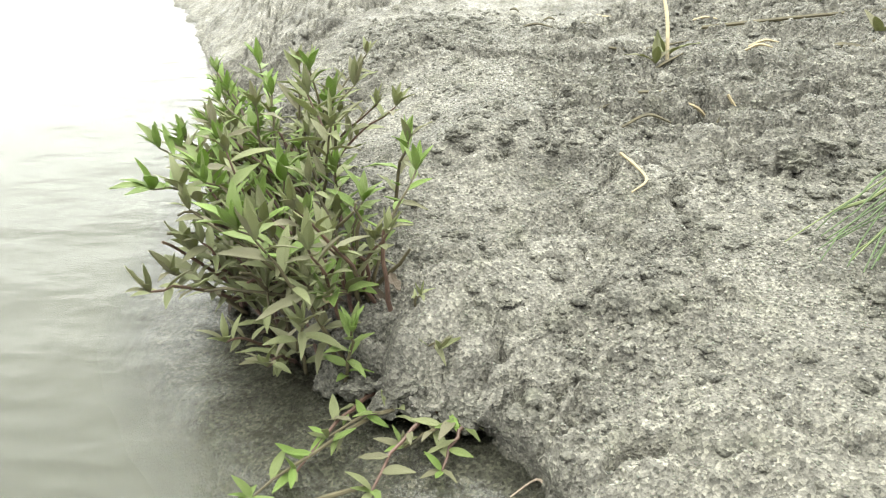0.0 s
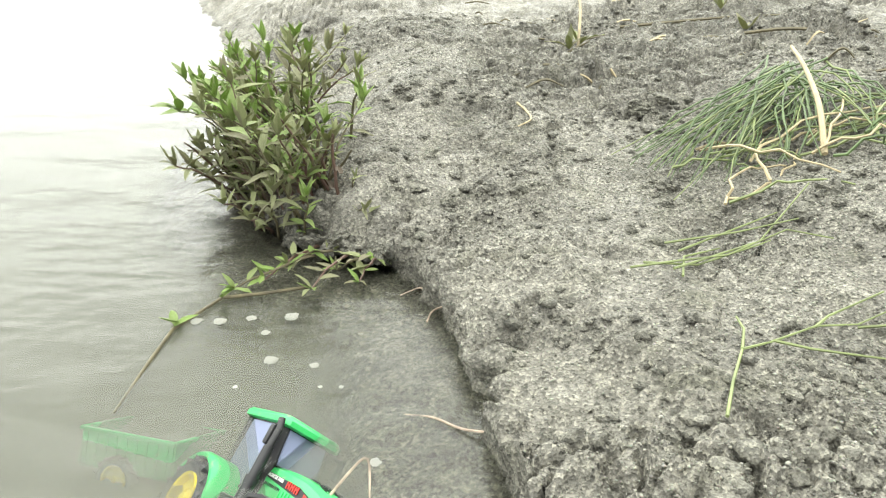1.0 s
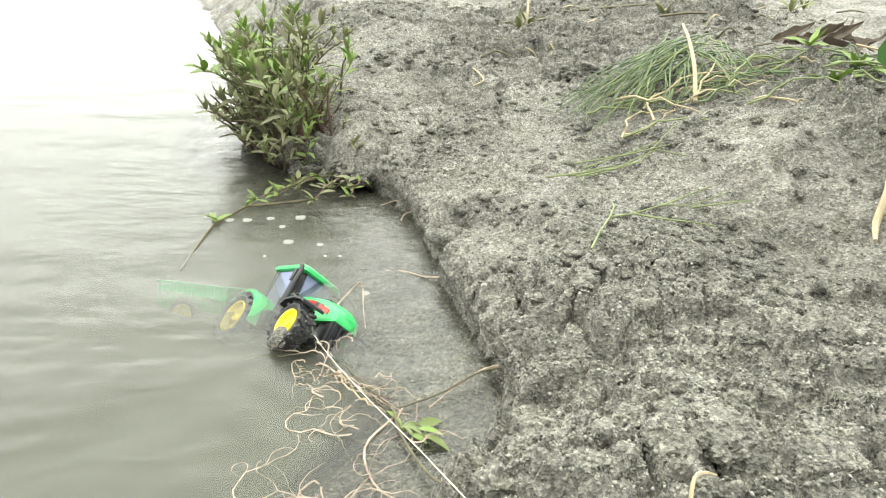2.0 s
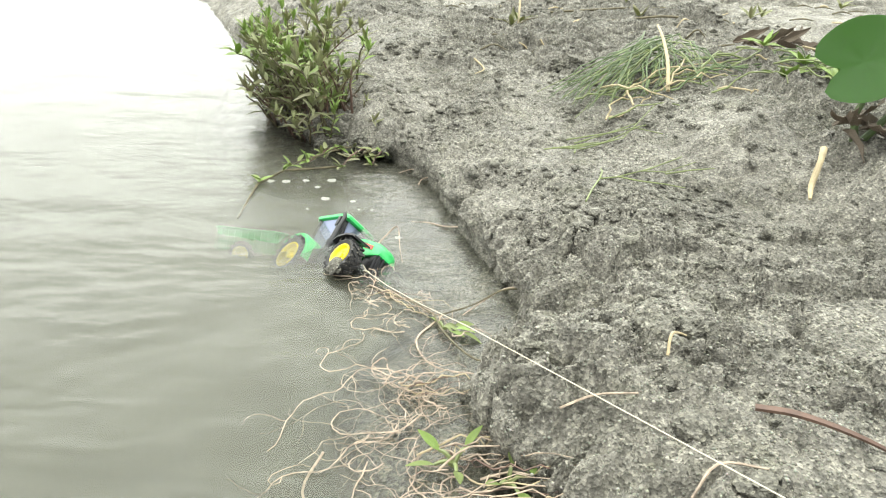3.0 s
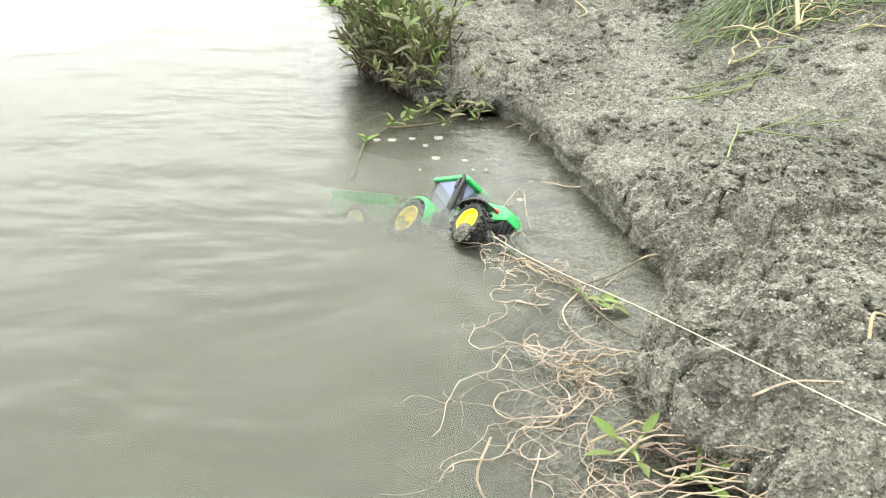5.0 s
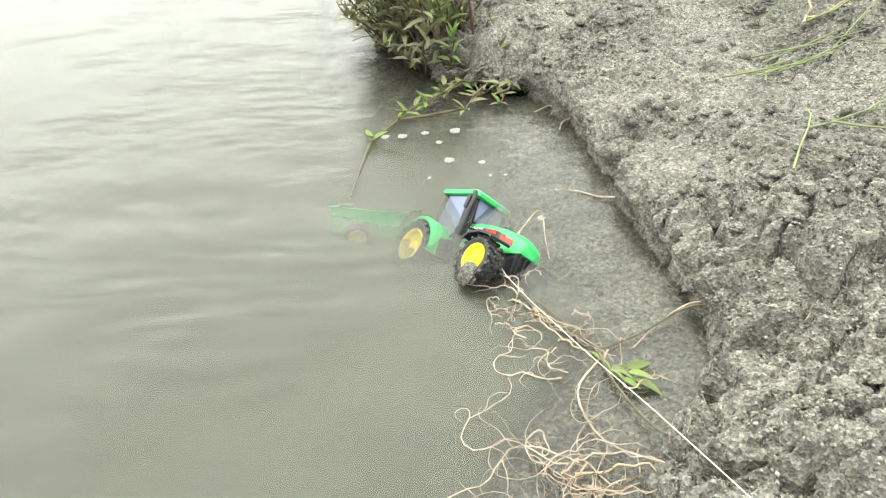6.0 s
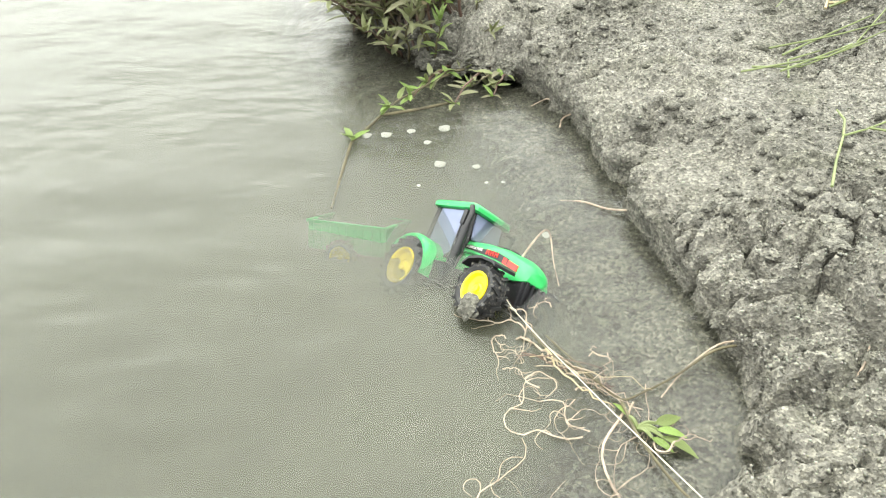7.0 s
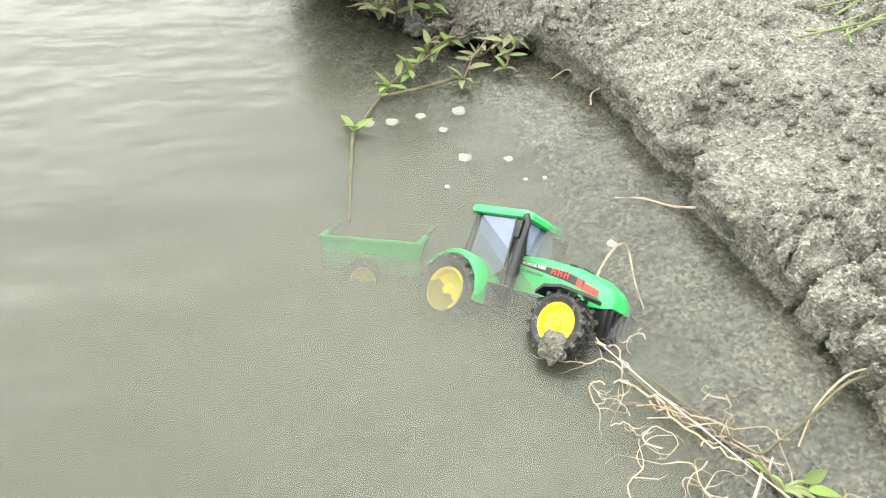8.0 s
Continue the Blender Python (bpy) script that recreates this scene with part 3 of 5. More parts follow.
def build_tractor(m):
    tr = thing("toy_tractor", m, "green plastic toy tractor with yellow wheels, tipped over in shallow water", "toy tractor")
    # chassis and axles
    bm = bmesh.new()
    box(bm, (0.050, 0, 0.032), (0.165, 0.026, 0.024), 0.003)
    box(bm, (0.0, 0, 0.029), (0.020, 0.074, 0.014), 0.003)
    box(bm, (0.116, 0, 0.024), (0.012, 0.072, 0.010), 0.002)
    box(bm, (0.125, 0, 0.036), (0.022, 0.034, 0.026), 0.002)
    part("chassis", bm, BLACK, tr, "black plastic chassis")
    bm = bmesh.new()
    for y in (-0.012, -0.004, 0.004, 0.012):
        box(bm, (0.1375, y, 0.037), (0.003, 0.003, 0.024), 0.0006)
    part("grille", bm, BLACK, tr)
    bm = tube([(0.132, -0.012, 0.022), (0.142, -0.012, 0.018), (0.146, -0.012, 0.022), (0.145, -0.012, 0.028)], 0.0022, 8)
    tube([(0.132, 0.012, 0.022), (0.142, 0.012, 0.018), (0.146, 0.012, 0.022), (0.145, 0.012, 0.028)], 0.0022, 8, bm)
    box(bm, (0.138, 0, 0.021), (0.006, 0.034, 0.006), 0.001)
    part("bumper", bm, BLACK, tr)
    # bonnet with vents, stripe, lamp and print
    bonnet = part("bonnet", loft([rounded_ring(0.044, 0.0215, 0.046, 0.080, 0.4, 0.001), rounded_ring(0.070, 0.0215, 0.046, 0.0795, 0.4, 0.001), rounded_ring(0.100, 0.021, 0.046, 0.0765, 0.42, 0.001),
                                  rounded_ring(0.122, 0.020, 0.046, 0.0715, 0.5, 0.001), rounded_ring(0.133, 0.0185, 0.047, 0.066, 0.6), rounded_ring(0.1385, 0.0155, 0.049, 0.060, 0.7)]), GREEN, tr, "glossy green bonnet")
    bm = bmesh.new()
    for i in range(7):
        for j in range(5):
            box(bm, (0.101 + i * 0.0035, (j - 2) * 0.0045, 0.0775 - 0.0009 * i - 0.00012 * i * i), (0.0018, 0.0024, 0.0012))
    part("vent", bm, BLACK, bonnet, "dark perforated bonnet vent", smooth=False)
    bm = bmesh.new()
    for i in range(4):
        box(bm, (0.074 + i * 0.0045, -0.0217, 0.059), (0.0016, 0.0008, 0.008))
    part("side_slot", bm, GREEN, bonnet)
    bm = loft([[(0.046, -0.0219, 0.0695), (0.046, -0.0219, 0.0735), (0.046, -0.0212, 0.0735), (0.046, -0.0212, 0.0695)],
               [(0.095, -0.0216, 0.0625), (0.095, -0.0216, 0.0700), (0.095, -0.0208, 0.0700), (0.095, -0.0208, 0.0625)],
               [(0.112, -0.0213, 0.0585), (0.112, -0.0213, 0.0655), (0.112, -0.0200, 0.0655), (0.112, -0.0200, 0.0585)]])
    part("stripe", bm, BLACK, bonnet, "black side stripe")
    bm = loft([[(0.105, -0.0217, 0.0600), (0.105, -0.0217, 0.0665), (0.105, -0.0200, 0.0665), (0.105, -0.0200, 0.0600)],
               [(0.126, -0.0208, 0.0545), (0.126, -0.0203, 0.0605), (0.126, -0.0170, 0.0605), (0.126, -0.0180, 0.0545)]])
    part("headlight", bm, RED, bonnet, "red headlight decal")
    bm = bmesh.new()
    for k, x in enumerate((0.080, 0.0865, 0.093)):
        box(bm, (x, -0.0221, 0.0685 - k * 0.0008), (0.0014, 0.0006, 0.0052))
        box(bm, (x + 0.0034, -0.0221, 0.0685 - k * 0.0008), (0.0014, 0.0006, 0.0052))
        box(bm, (x + 0.0017, -0.0221, 0.0690 - k * 0.0008), (0.0030, 0.0006, 0.0012))
    part("logo_print", bm, RED, bonnet, "red logo shapes on the stripe", smooth=False)
    flat_text("AGRICULTURE", 0.0038, WHITE, bonnet, pose(0.048, -0.0222, 0.0703, 90, 4, 0))
    flat_text("IN OPERATION", 0.0036, BLACK, bonnet, pose(0.048, -0.0219, 0.0635, 90, 4, 0))
    bm = bmesh.new()
    for y in (-0.006, 0.004):
        bmesh.ops.create_cone(bm, cap_ends=True, segments=12, radius1=0.0038, radius2=0.0038, depth=0.0008, matrix=Matrix.Translation((0.088, y, 0.0795)))
    part("bonnet_mark", bm, BLACK, bonnet)
    # cab
    def cab_ring(z, xa, xb, half):
        return [(xa, -half, z), (xb - 0.006, -half, z), (xb, -half * 0.75, z), (xb, half * 0.75, z), (xb - 0.006, half, z), (xa, half, z)]
    part("cab", loft([cab_ring(0.040, -0.016, 0.046, 0.023), cab_ring(0.062, -0.018, 0.048, 0.027), cab_ring(0.110, -0.014, 0.040, 0.0275)]), BLACK, tr, "black cab body")
    def pane(corners, push):
        bm = loft([[Vector(c) for c in corners], [Vector(c) + Vector(push) for c in corners]])
        part("window", bm, PANE, tr, "pale grey-blue window", smooth=False)
    for s in (-1, 1):
        pane([(-0.008, s * 0.0262, 0.058), (0.018, s * 0.0262, 0.050), (0.036, s * 0.0268, 0.062), (0.032, s * 0.0268, 0.107), (-0.006, s * 0.0268, 0.107)], (0, s * 0.0018, 0))
    pane([(0.0465, -0.019, 0.079), (0.0465, 0.019, 0.079), (0.0395, 0.019, 0.107), (0.0395, -0.019, 0.107)], (0.0022, 0, 0.0006))
    pane([(-0.0165, -0.02, 0.068), (-0.0165, 0.02, 0.068), (-0.013, 0.02, 0.106), (-0.013, -0.02, 0.106)], (-0.0022, 0, 0))
    bm = bmesh.new()
    for s in (-1, 1):
        for a, b in (((-0.013, 0.062), (-0.012, 0.110)), ((0.036, 0.058), (0.034, 0.110)), ((-0.010, 0.060), (0.018, 0.048)), ((0.018, 0.048), (0.038, 0.062))):
            tube([(a[0], s * 0.0278, a[1]), (b[0], s * 0.0278, b[1])], 0.0019, 6, bm)
    part("window_frame", bm, BLACK, tr)
    bm = bmesh.new()
    def roof_ring(z, g):
        return [(-0.022 - g, -0.026, z), (-0.017, -0.032 - g, z), (0.040, -0.032 - g, z), (0.047 + g, -0.025, z), (0.047 + g, 0.025, z), (0.040, 0.032 + g, z), (-0.017, 0.032 + g, z), (-0.022 - g, 0.026, z)]
    loft([roof_ring(0.1085, -0.003), roof_ring(0.1095, 0), roof_ring(0.1135, 0), roof_ring(0.1165, -0.003), roof_ring(0.1175, -0.007)], bm=bm)
    box(bm, (0.012, 0, 0.118), (0.034, 0.034, 0.003), 0.001)
    part("roof", bm, GREEN, tr, "green roof with smears of mud")
    # rear wings
    for s in (-1, 1):
        prof = [(0.0335, 0.025 * s), (0.0375, 0.025 * s), (0.0375, 0.050 * s), (0.0355, 0.054 * s), (0.0325, 0.054 * s), (0.0330, 0.050 * s)]
        bm = lathe(prof, 16, None, -8, 150)
        for v in bm.verts:
            v.co.x, v.co.z = -v.co.x * 0.98 + 0.001, v.co.z * 1.0 + 0.031
            v.co.x = -v.co.x
        side = [(0.036 * math.cos(radians(a)) + 0.001, 0.031 + 0.036 * math.sin(radians(a))) for a in range(-8, 151, 12)]
        loft([[(x, s * 0.0245, z) for x, z in side] + [(-0.02, s * 0.0245, 0.042)], [(x, s * 0.0275, z) for x, z in side] + [(-0.02, s * 0.0275, 0.042)]], bm=bm)
        part("rear_wing", bm, GREEN, tr, "green rear wing")
        bm = loft([[(x, s * 0.030, z), (x, s * 0.058, z - 0.001), (x, s * 0.058, z + 0.0015), (x, s * 0.030, z + 0.003)] for x, z in ((0.094, 0.044), (0.100, 0.050), (0.116, 0.0525), (0.132, 0.050), (0.137, 0.047))])
        part("front_wing", bm, BLACK, tr, "black front mudguard")
        bm = bmesh.new()
        box(bm, (0.040, s * 0.036, 0.036), (0.030, 0.014, 0.020), 0.003)
        box(bm, (0.040, s * 0.038, 0.022), (0.020, 0.014, 0.004), 0.001)
        part("step", bm, BLACK, tr)
    # exhaust on one side, mirror on the other
    bm = tube([(0.049, -0.0335, 0.024), (0.049, -0.0335, 0.060)], 0.0052, 12)
    tube([(0.049, -0.0335, 0.058), (0.049, -0.0335, 0.064)], 0.0058, 12, bm)
    tube([(0.049, -0.0335, 0.062), (0.049, -0.0335, 0.088)], 0.0042, 12, bm)
    tube([(0.049, -0.0335, 0.086), (0.050, -0.0335, 0.104), (0.046, -0.0335, 0.111)], 0.0030, 10, bm)
    box(bm, (0.044, -0.0335, 0.097), (0.006, 0.008, 0.016), 0.0015)
    part("exhaust", bm, BLACK, tr, "thick black exhaust stack")
    bm = bmesh.new()
    box(bm, (0.044, 0.040, 0.098), (0.006, 0.010, 0.018), 0.002)
    tube([(0.040, 0.030, 0.106), (0.043, 0.038, 0.105)], 0.0014, 6, bm)
    part("mirror", bm, BLACK, tr)
    for s in (-1, 1):
        wheel(tr, 0, s * 0.0445, 0.030, 0.0315, 0.026)
        wheel(tr, 0.117, s * 0.0445, 0.0245, 0.0255, 0.020)
    return tr


def build_trailer(m):
    tl = thing("toy_trailer", m, "green plastic toy trailer sunk under murky water behind the tractor", "toy trailer")
    L, W, H, t = 0.092, 0.066, 0.030, 0.003
    bm = bmesh.new()
    box(bm, (0, 0, 0.026), (L, W, t), 0.0006)
    part("floor_panel", bm, GREEN, tl)
    for s in (-1, 1):
        bm = bmesh.new()
        box(bm, (0, s * W / 2, 0.026 + H / 2), (L, t, H), 0.0006)
        box(bm, (0, s * (W / 2 + 0.001), 0.026 + H), (L + 0.004, t + 0.002, 0.003), 0.0006)
        for i in range(9):
            box(bm, (-L / 2 + (i + 0.5) * L / 9, s * (W / 2 + 0.0018), 0.026 + H / 2), (0.002, 0.0015, H * 0.85))
        part("side_panel", bm, GREEN, tl)
        bm = bmesh.new()
        box(bm, (s * L / 2, 0, 0.026 + H / 2), (t, W, H), 0.0006)
        box(bm, (s * (L / 2 + 0.001), 0, 0.026 + H), (t + 0.002, W + 0.003, 0.003), 0.0006)
        part("end_panel", bm, GREEN, tl)
        wheel(tl, -0.004, s * 0.034, 0.0195, 0.0195, 0.016)
    bm = bmesh.new()
    box(bm, (0, 0, 0.020), (0.08, 0.02, 0.010), 0.001)
    box(bm, (L / 2 + 0.018, 0, 0.020), (0.040, 0.008, 0.005), 0.001)
    part("drawbar", bm, BLACK, tl, "black drawbar")
    return tl


TRACTOR_POSE = Matrix.Translation((-0.0597, 0.0893, -0.0775)) @ Euler([radians(a) for a in (-53.5, -22.9, -40.3)]).to_matrix().to_4x4()
tractor = build_tractor(TRACTOR_POSE)
build_trailer(pose(-0.147, 0.155, -0.079, -30, -3, -13))


# ---- plants on the bank ----
def leaf_mesh(name, mat, width=0.24, curl=0.25, fold=0.25, wave=0.0, steps=7):
    """A lance-shaped leaf, one unit long along y, folded at its midrib."""
    rows = []
    for i in range(steps + 1):
        t = i / steps
        w = width * 0.5 * (math.sin(math.pi * min(1, t * 0.96 + 0.02)) ** 0.8) * (1.15 - 0.5 * t)
        droop = -curl * t * t
        lift = fold * w
        rows.append([(-w, t, droop + lift + wave * math.sin(t * 14)), (-w * 0.5, t, droop + lift * 0.4), (0, t, droop), (w * 0.5, t, droop + lift * 0.4), (w, t, droop + lift - wave * math.sin(t * 14 + 1))])
    bm = bmesh.new()
    grid = [[bm.verts.new(p) for p in row] for row in rows]
    for a, b in zip(grid, grid[1:]):
        for k in range(4):
            bm.faces.new((a[k], a[k + 1], b[k + 1], b[k]))
    bmesh.ops.remove_doubles(bm, verts=bm.verts, dist=1e-4)
    bmesh.ops.solidify(bm, geom=list(bm.faces), thickness=0.012)
    return mesh_of(bm, name, mat)


LEAVES = [leaf_mesh("leaf", LEAF, 0.30, 0.1, 0.5), leaf_mesh("leaf", LEAF, 0.26, 0.5, 0.4, 0.03), leaf_mesh("leaf", LEAF, 0.34, 0.3, 0.3), leaf_mesh("leaf", LEAF, 0.28, -0.2, 0.6, 0.02)]
FRESH = [leaf_mesh("leaf", LEAF_FRESH, 0.32, 0.15, 0.4), leaf_mesh("leaf", LEAF_FRESH, 0.36, 0.4, 0.3, 0.02), leaf_mesh("leaf", LEAF_FRESH, 0.28, -0.15, 0.5)]
SPOON = [leaf_mesh("leaf", LEAF_FRESH, 0.44, 0.3, 0.25), leaf_mesh("leaf", LEAF_FRESH, 0.38, 0.1, 0.35)]
DEAD = [leaf_mesh("dead_leaf", LEAF_DEAD, 0.3, 0.7, 0.8, 0.05), leaf_mesh("dead_leaf", LEAF_DEAD, 0.34, -0.5, 0.7, 0.06)]
rng = random.Random(7)


def put_leaf(parent, meshes, at, way, size, roll, label=""):
    """Sets a leaf at a point of its thing, pointing along way."""
    q = Vector(way).to_track_quat("Y", "Z")
    return part("leaf", rng.choice(meshes), None, parent, label, m=Matrix.Translation(at) @ q.to_matrix().to_4x4() @ pose(0, 0, 0, 0, roll, 0) @ Matrix.Scale(size, 4))


def leafy_plant(base, tip, count, size, meshes, label, group="", thick=0.0022, stem_mat=None, name="bank_plant", bare=0.35, top=5, sag=0.01):
    base, tip = Vector(base), Vector(tip)
    pl = thing(name, Matrix.Translation(base), label, "plant", group)
    pts = bend((0, 0, -0.012), tip - base, sag, 0.008, 8, rng)
    part("stem", tube(pts, [thick * (1 - 0.6 * i / 8) for i in range(9)]), stem_mat or STEM, pl)
    a = rng.uniform(0, 6.28)
    for k in range(count):
        t = bare + (1 - bare) * k / max(1, count)
        f = t * 8
        i = min(7, int(f))
        p = pts[i].lerp(pts[i + 1], f - i)
        a += 2.4 + rng.uniform(-0.5, 0.5)
        up = rng.uniform(-0.3, 0.9)
        way = Vector((math.cos(a), math.sin(a), up)) + (pts[i + 1] - pts[i]).normalized() * 0.5
        put_leaf(pl, meshes, p, way, size * rng.uniform(0.65, 1.15), rng.uniform(-25, 25))
    for k in range(top):
        a += 6.28 / top
        way = Vector((math.cos(a) * 0.6, math.sin(a) * 0.6, 0.9)) + (pts[8] - pts[7]).normalized() * 0.7
        put_leaf(pl, meshes, pts[8], way, size * rng.uniform(0.6, 1.0), rng.uniform(-20, 20))
    return pl


def coast_x(y):
    """The water's edge at y."""
    return float(np.interp(y, COAST[:, 1], COAST[:, 0]))


# the bush at the corner of the bank
made = 0
while made < 92:
    y = 0.495 + 0.45 * rng.random() ** 1.25
    d = rng.uniform(-0.012, 0.115)
    x = coast_x(y) + d
    if x > -0.045 - 0.25 * abs(y - 0.62) or x < -0.27 or (y < 0.55 and d > 0.06):
        continue
    z = max(ground_z(x, y), -0.01)
    lean = -0.45 + 4.2 * max(0, d)
    h = rng.uniform(0.055, 0.125) * (1.15 if d > 0.02 else 0.9)
    tip = (min(-0.03, max(coast_x(y) - 0.03, x + h * rng.gauss(lean * 0.7, 0.5))), max(0.475, y + h * rng.gauss(-0.2, 0.6)), z + h)
    fresh = rng.random() < 0.3
    leafy_plant((x, y, z), tip, rng.randint(7, 11), rng.uniform(0.024, 0.040), FRESH if fresh else LEAVES,
                "leafy green waterside stem with lance-shaped leaves, fresh at its tip" if fresh else "dusty green waterside stem with mud-splashed leaves", "bush on the bank edge", bare=0.3,
                stem_mat=STEM_RED if made % 3 == 0 else STEM)
    made += 1
# taller shoots that stand out of the bush, and one out in the water
for base, tip in (((-0.185, 0.62, 0.0), (-0.203, 0.61, 0.11)), ((-0.215, 0.66, -0.01), (-0.228, 0.67, 0.06)), ((-0.195, 0.66, 0.0), (-0.220, 0.66, 0.145)),
                  ((-0.16, 0.80, 0.06), (-0.16, 0.80, 0.21)), ((-0.13, 0.74, 0.06), (-0.12, 0.72, 0.20)), ((-0.06, 0.68, 0.06), (-0.04, 0.67, 0.17)),
                  ((-0.08, 0.60, 0.05), (-0.095, 0.503, 0.095)), ((-0.30, 1.00, 0.03), (-0.33, 0.98, 0.14)), ((-0.28, 0.92, 0.03), (-0.30, 0.90, 0.13)), ((-0.36, 1.15, 0.03), (-0.39, 1.14, 0.11)),
                  ((-0.25, 0.84, 0.0), (-0.29, 0.82, 0.12))):
    leafy_plant(base, tip, 8, 0.036, FRESH + LEAVES[:2], "tall leafy shoot rising out of the waterside bush", "bush on the bank edge", 0.0028)
flower = thing("pale_flower", Matrix.Translation((-0.095, 0.500, 0.097)), "pale yellow-green star-shaped shoot tip on the bush", "flower")
for k in range(9):
    a = k * 0.7
    put_leaf(flower, [FRESH[0]], (0, 0, 0), (math.cos(a), math.sin(a), 0.5), 0.014, 0)
part("flower_head", tube([(0, 0, -0.004), (0, 0, 0.002), (0, 0, 0.005)], [0.003, 0.005, 0.001], 10), STRAW, flower, "pale flower head")
# bare brown stalks in the bush
for k in range(90):
    y = 0.54 + 0.28 * rng.random()
    x = coast_x(y) + rng.uniform(-0.005, 0.10)
    if x > 0.03:
        continue
    z = max(ground_z(x, y), -0.005)
    h = rng.uniform(0.03, 0.10)
    st = thing("dry_stalk", Matrix.Translation((x, y, z)), "bare brown woody stalk in the bush", "stalk", "stalks in the bush")
    part("stem", tube(bend((0, 0, -0.01), (rng.gauss(-0.02, 0.035), rng.gauss(-0.02, 0.03), h), 0.012, 0.01, 7, rng), [0.0026 - 0.0002 * i for i in range(8)]), STEM if k % 3 else STEM_RED, st)
    if k % 2:
        put_leaf(st, DEAD, (0, 0, h * 0.4), (rng.uniform(-1, 1), rng.uniform(-1, 0.3), -0.3), 0.03, rng.uniform(-40, 40), "brown withered leaf")
# shoots trailing from the undercut bank into the water
for base, tip, mat in (((-0.035, 0.475, 0.018), (-0.135, 0.375, 0.006), STEM), ((0.005, 0.462, 0.03), (-0.05, 0.385, 0.004), STEM_RED), ((-0.06, 0.49, 0.02), (-0.11, 0.40, 0.004), STEM_RED),
                       ((0.03, 0.45, 0.03), (0.0, 0.405, 0.004), STEM_RED), ((-0.02, 0.47, 0.02), (-0.09, 0.43, 0.012), STEM), ((0.02, 0.455, 0.024), (-0.03, 0.425, 0.008), STEM)):
    leafy_plant(base, tip, 6, 0.026, FRESH + LEAVES, "trailing reddish shoot with fresh green leaves hanging to the water", "shoots under the bank", 0.0024, mat, "trailing_shoot", 0.3, 4)
tw = thing("drowned_twig", Matrix.Translation((-0.143, 0.36, 0.0)), "thin brown twig floating half sunk in the water", "twig")
part("stem", tube([(0.09, 0.03, 0.004), (0.04, 0.01, 0.004), (0, 0, 0.003), (-0.028, -0.065, 0.002), (-0.027, -0.12, 0.001), (-0.026, -0.19, -0.003)], [0.0018, 0.002, 0.002, 0.0018, 0.0016, 0.0012]), STEM, tw)
for a, p in ((0.4, (-0.028, -0.062, 0.004)), (2.0, (-0.028, -0.06, 0.004)), (4.0, (-0.022, -0.055, 0.004)), (5.2, (0, 0, 0.004)), (1.2, (0.0, 0.0, 0.004)), (3.0, (0.03, 0.01, 0.004))):
    put_leaf(tw, FRESH, p, (math.cos(a), math.sin(a), 0.5), 0.026, 10)
# the sprout on the mound
leafy_plant((-0.010, 0.488, ground_z(-0.01, 0.488)), (-0.004, 0.480, ground_z(-0.01, 0.488) + 0.03), 4, 0.026, LEAVES, "small wilting sprout on the mud mound", "", 0.0016, None, "sprout", 0.2, 3)
leafy_plant((-0.022, 0.52, ground_z(-0.022, 0.52)), (-0.02, 0.515, ground_z(-0.022, 0.52) + 0.02), 4, 0.02, LEAVES, "small muddy sprout on the mud mound", "", 0.0016, None, "sprout", 0.2, 3)


# ---- twigs and stalks lying on the bank ----
def eased(points, radii, k=4):
    """Finer points on a smooth line through the given ones."""
    p = [Vector(v) for v in points]
    p = [p[0] * 2 - p[1]] + p + [p[-1] * 2 - p[-2]]
    out, rad = [], []
    for i in range(1, len(p) - 2):
        for j in range(k):
            t = j / k
            a, b, c, e = p[i - 1:i + 3]
            out.append(0.5 * (2 * b + (c - a) * t + (2 * a - 5 * b + 4 * c - e) * t * t + (3 * b - a - 3 * c + e) * t ** 3))
            rad.append(radii[i - 1] * (1 - t) + radii[i] * t)
    return out + [p[-2]], rad + [radii[-1]]


def strand(name, points, radii, mat, parent, label="", sides=5):
    if len(points) < 9 and name != "twig" and parent.name.split(".")[0] != "root_mass":
        points, radii = eased(points, radii)
    return part(name, tube(points, radii, sides), mat, parent, label)


def on_ground(x, y, up=0.004):
    return Vector((x, y, ground_z(x, y) + up))


heap = thing("fallen_green_branch", Matrix.Identity(4), "heap of feathery green twigs lying on the mud", "branch")
for k in range(88):
    a = on_ground(0.555 + rng.gauss(0, 0.025), 0.71 + rng.gauss(0, 0.03), 0.025 + 0.03 * rng.random())
    u = rng.random()
    b = on_ground(0.325 + 0.30 * u ** 1.2 + rng.gauss(0, 0.015), 0.565 - 0.16 * u + 0.13 * u * u + rng.gauss(0, 0.022), 0.008 + 0.012 * rng.random())
    a = b.lerp(a, rng.uniform(0.6, 1.05))
    strand("twig", bend(a, b, 0.012, 0.012, 7, rng), [0.0015 - 0.00013 * i for i in range(8)], NEEDLE if k % 4 else TWIG, heap)
brush = thing("tangled_twigs", Matrix.Identity(4), "tangle of thin yellow-green twigs and stems on the mud", "twigs")
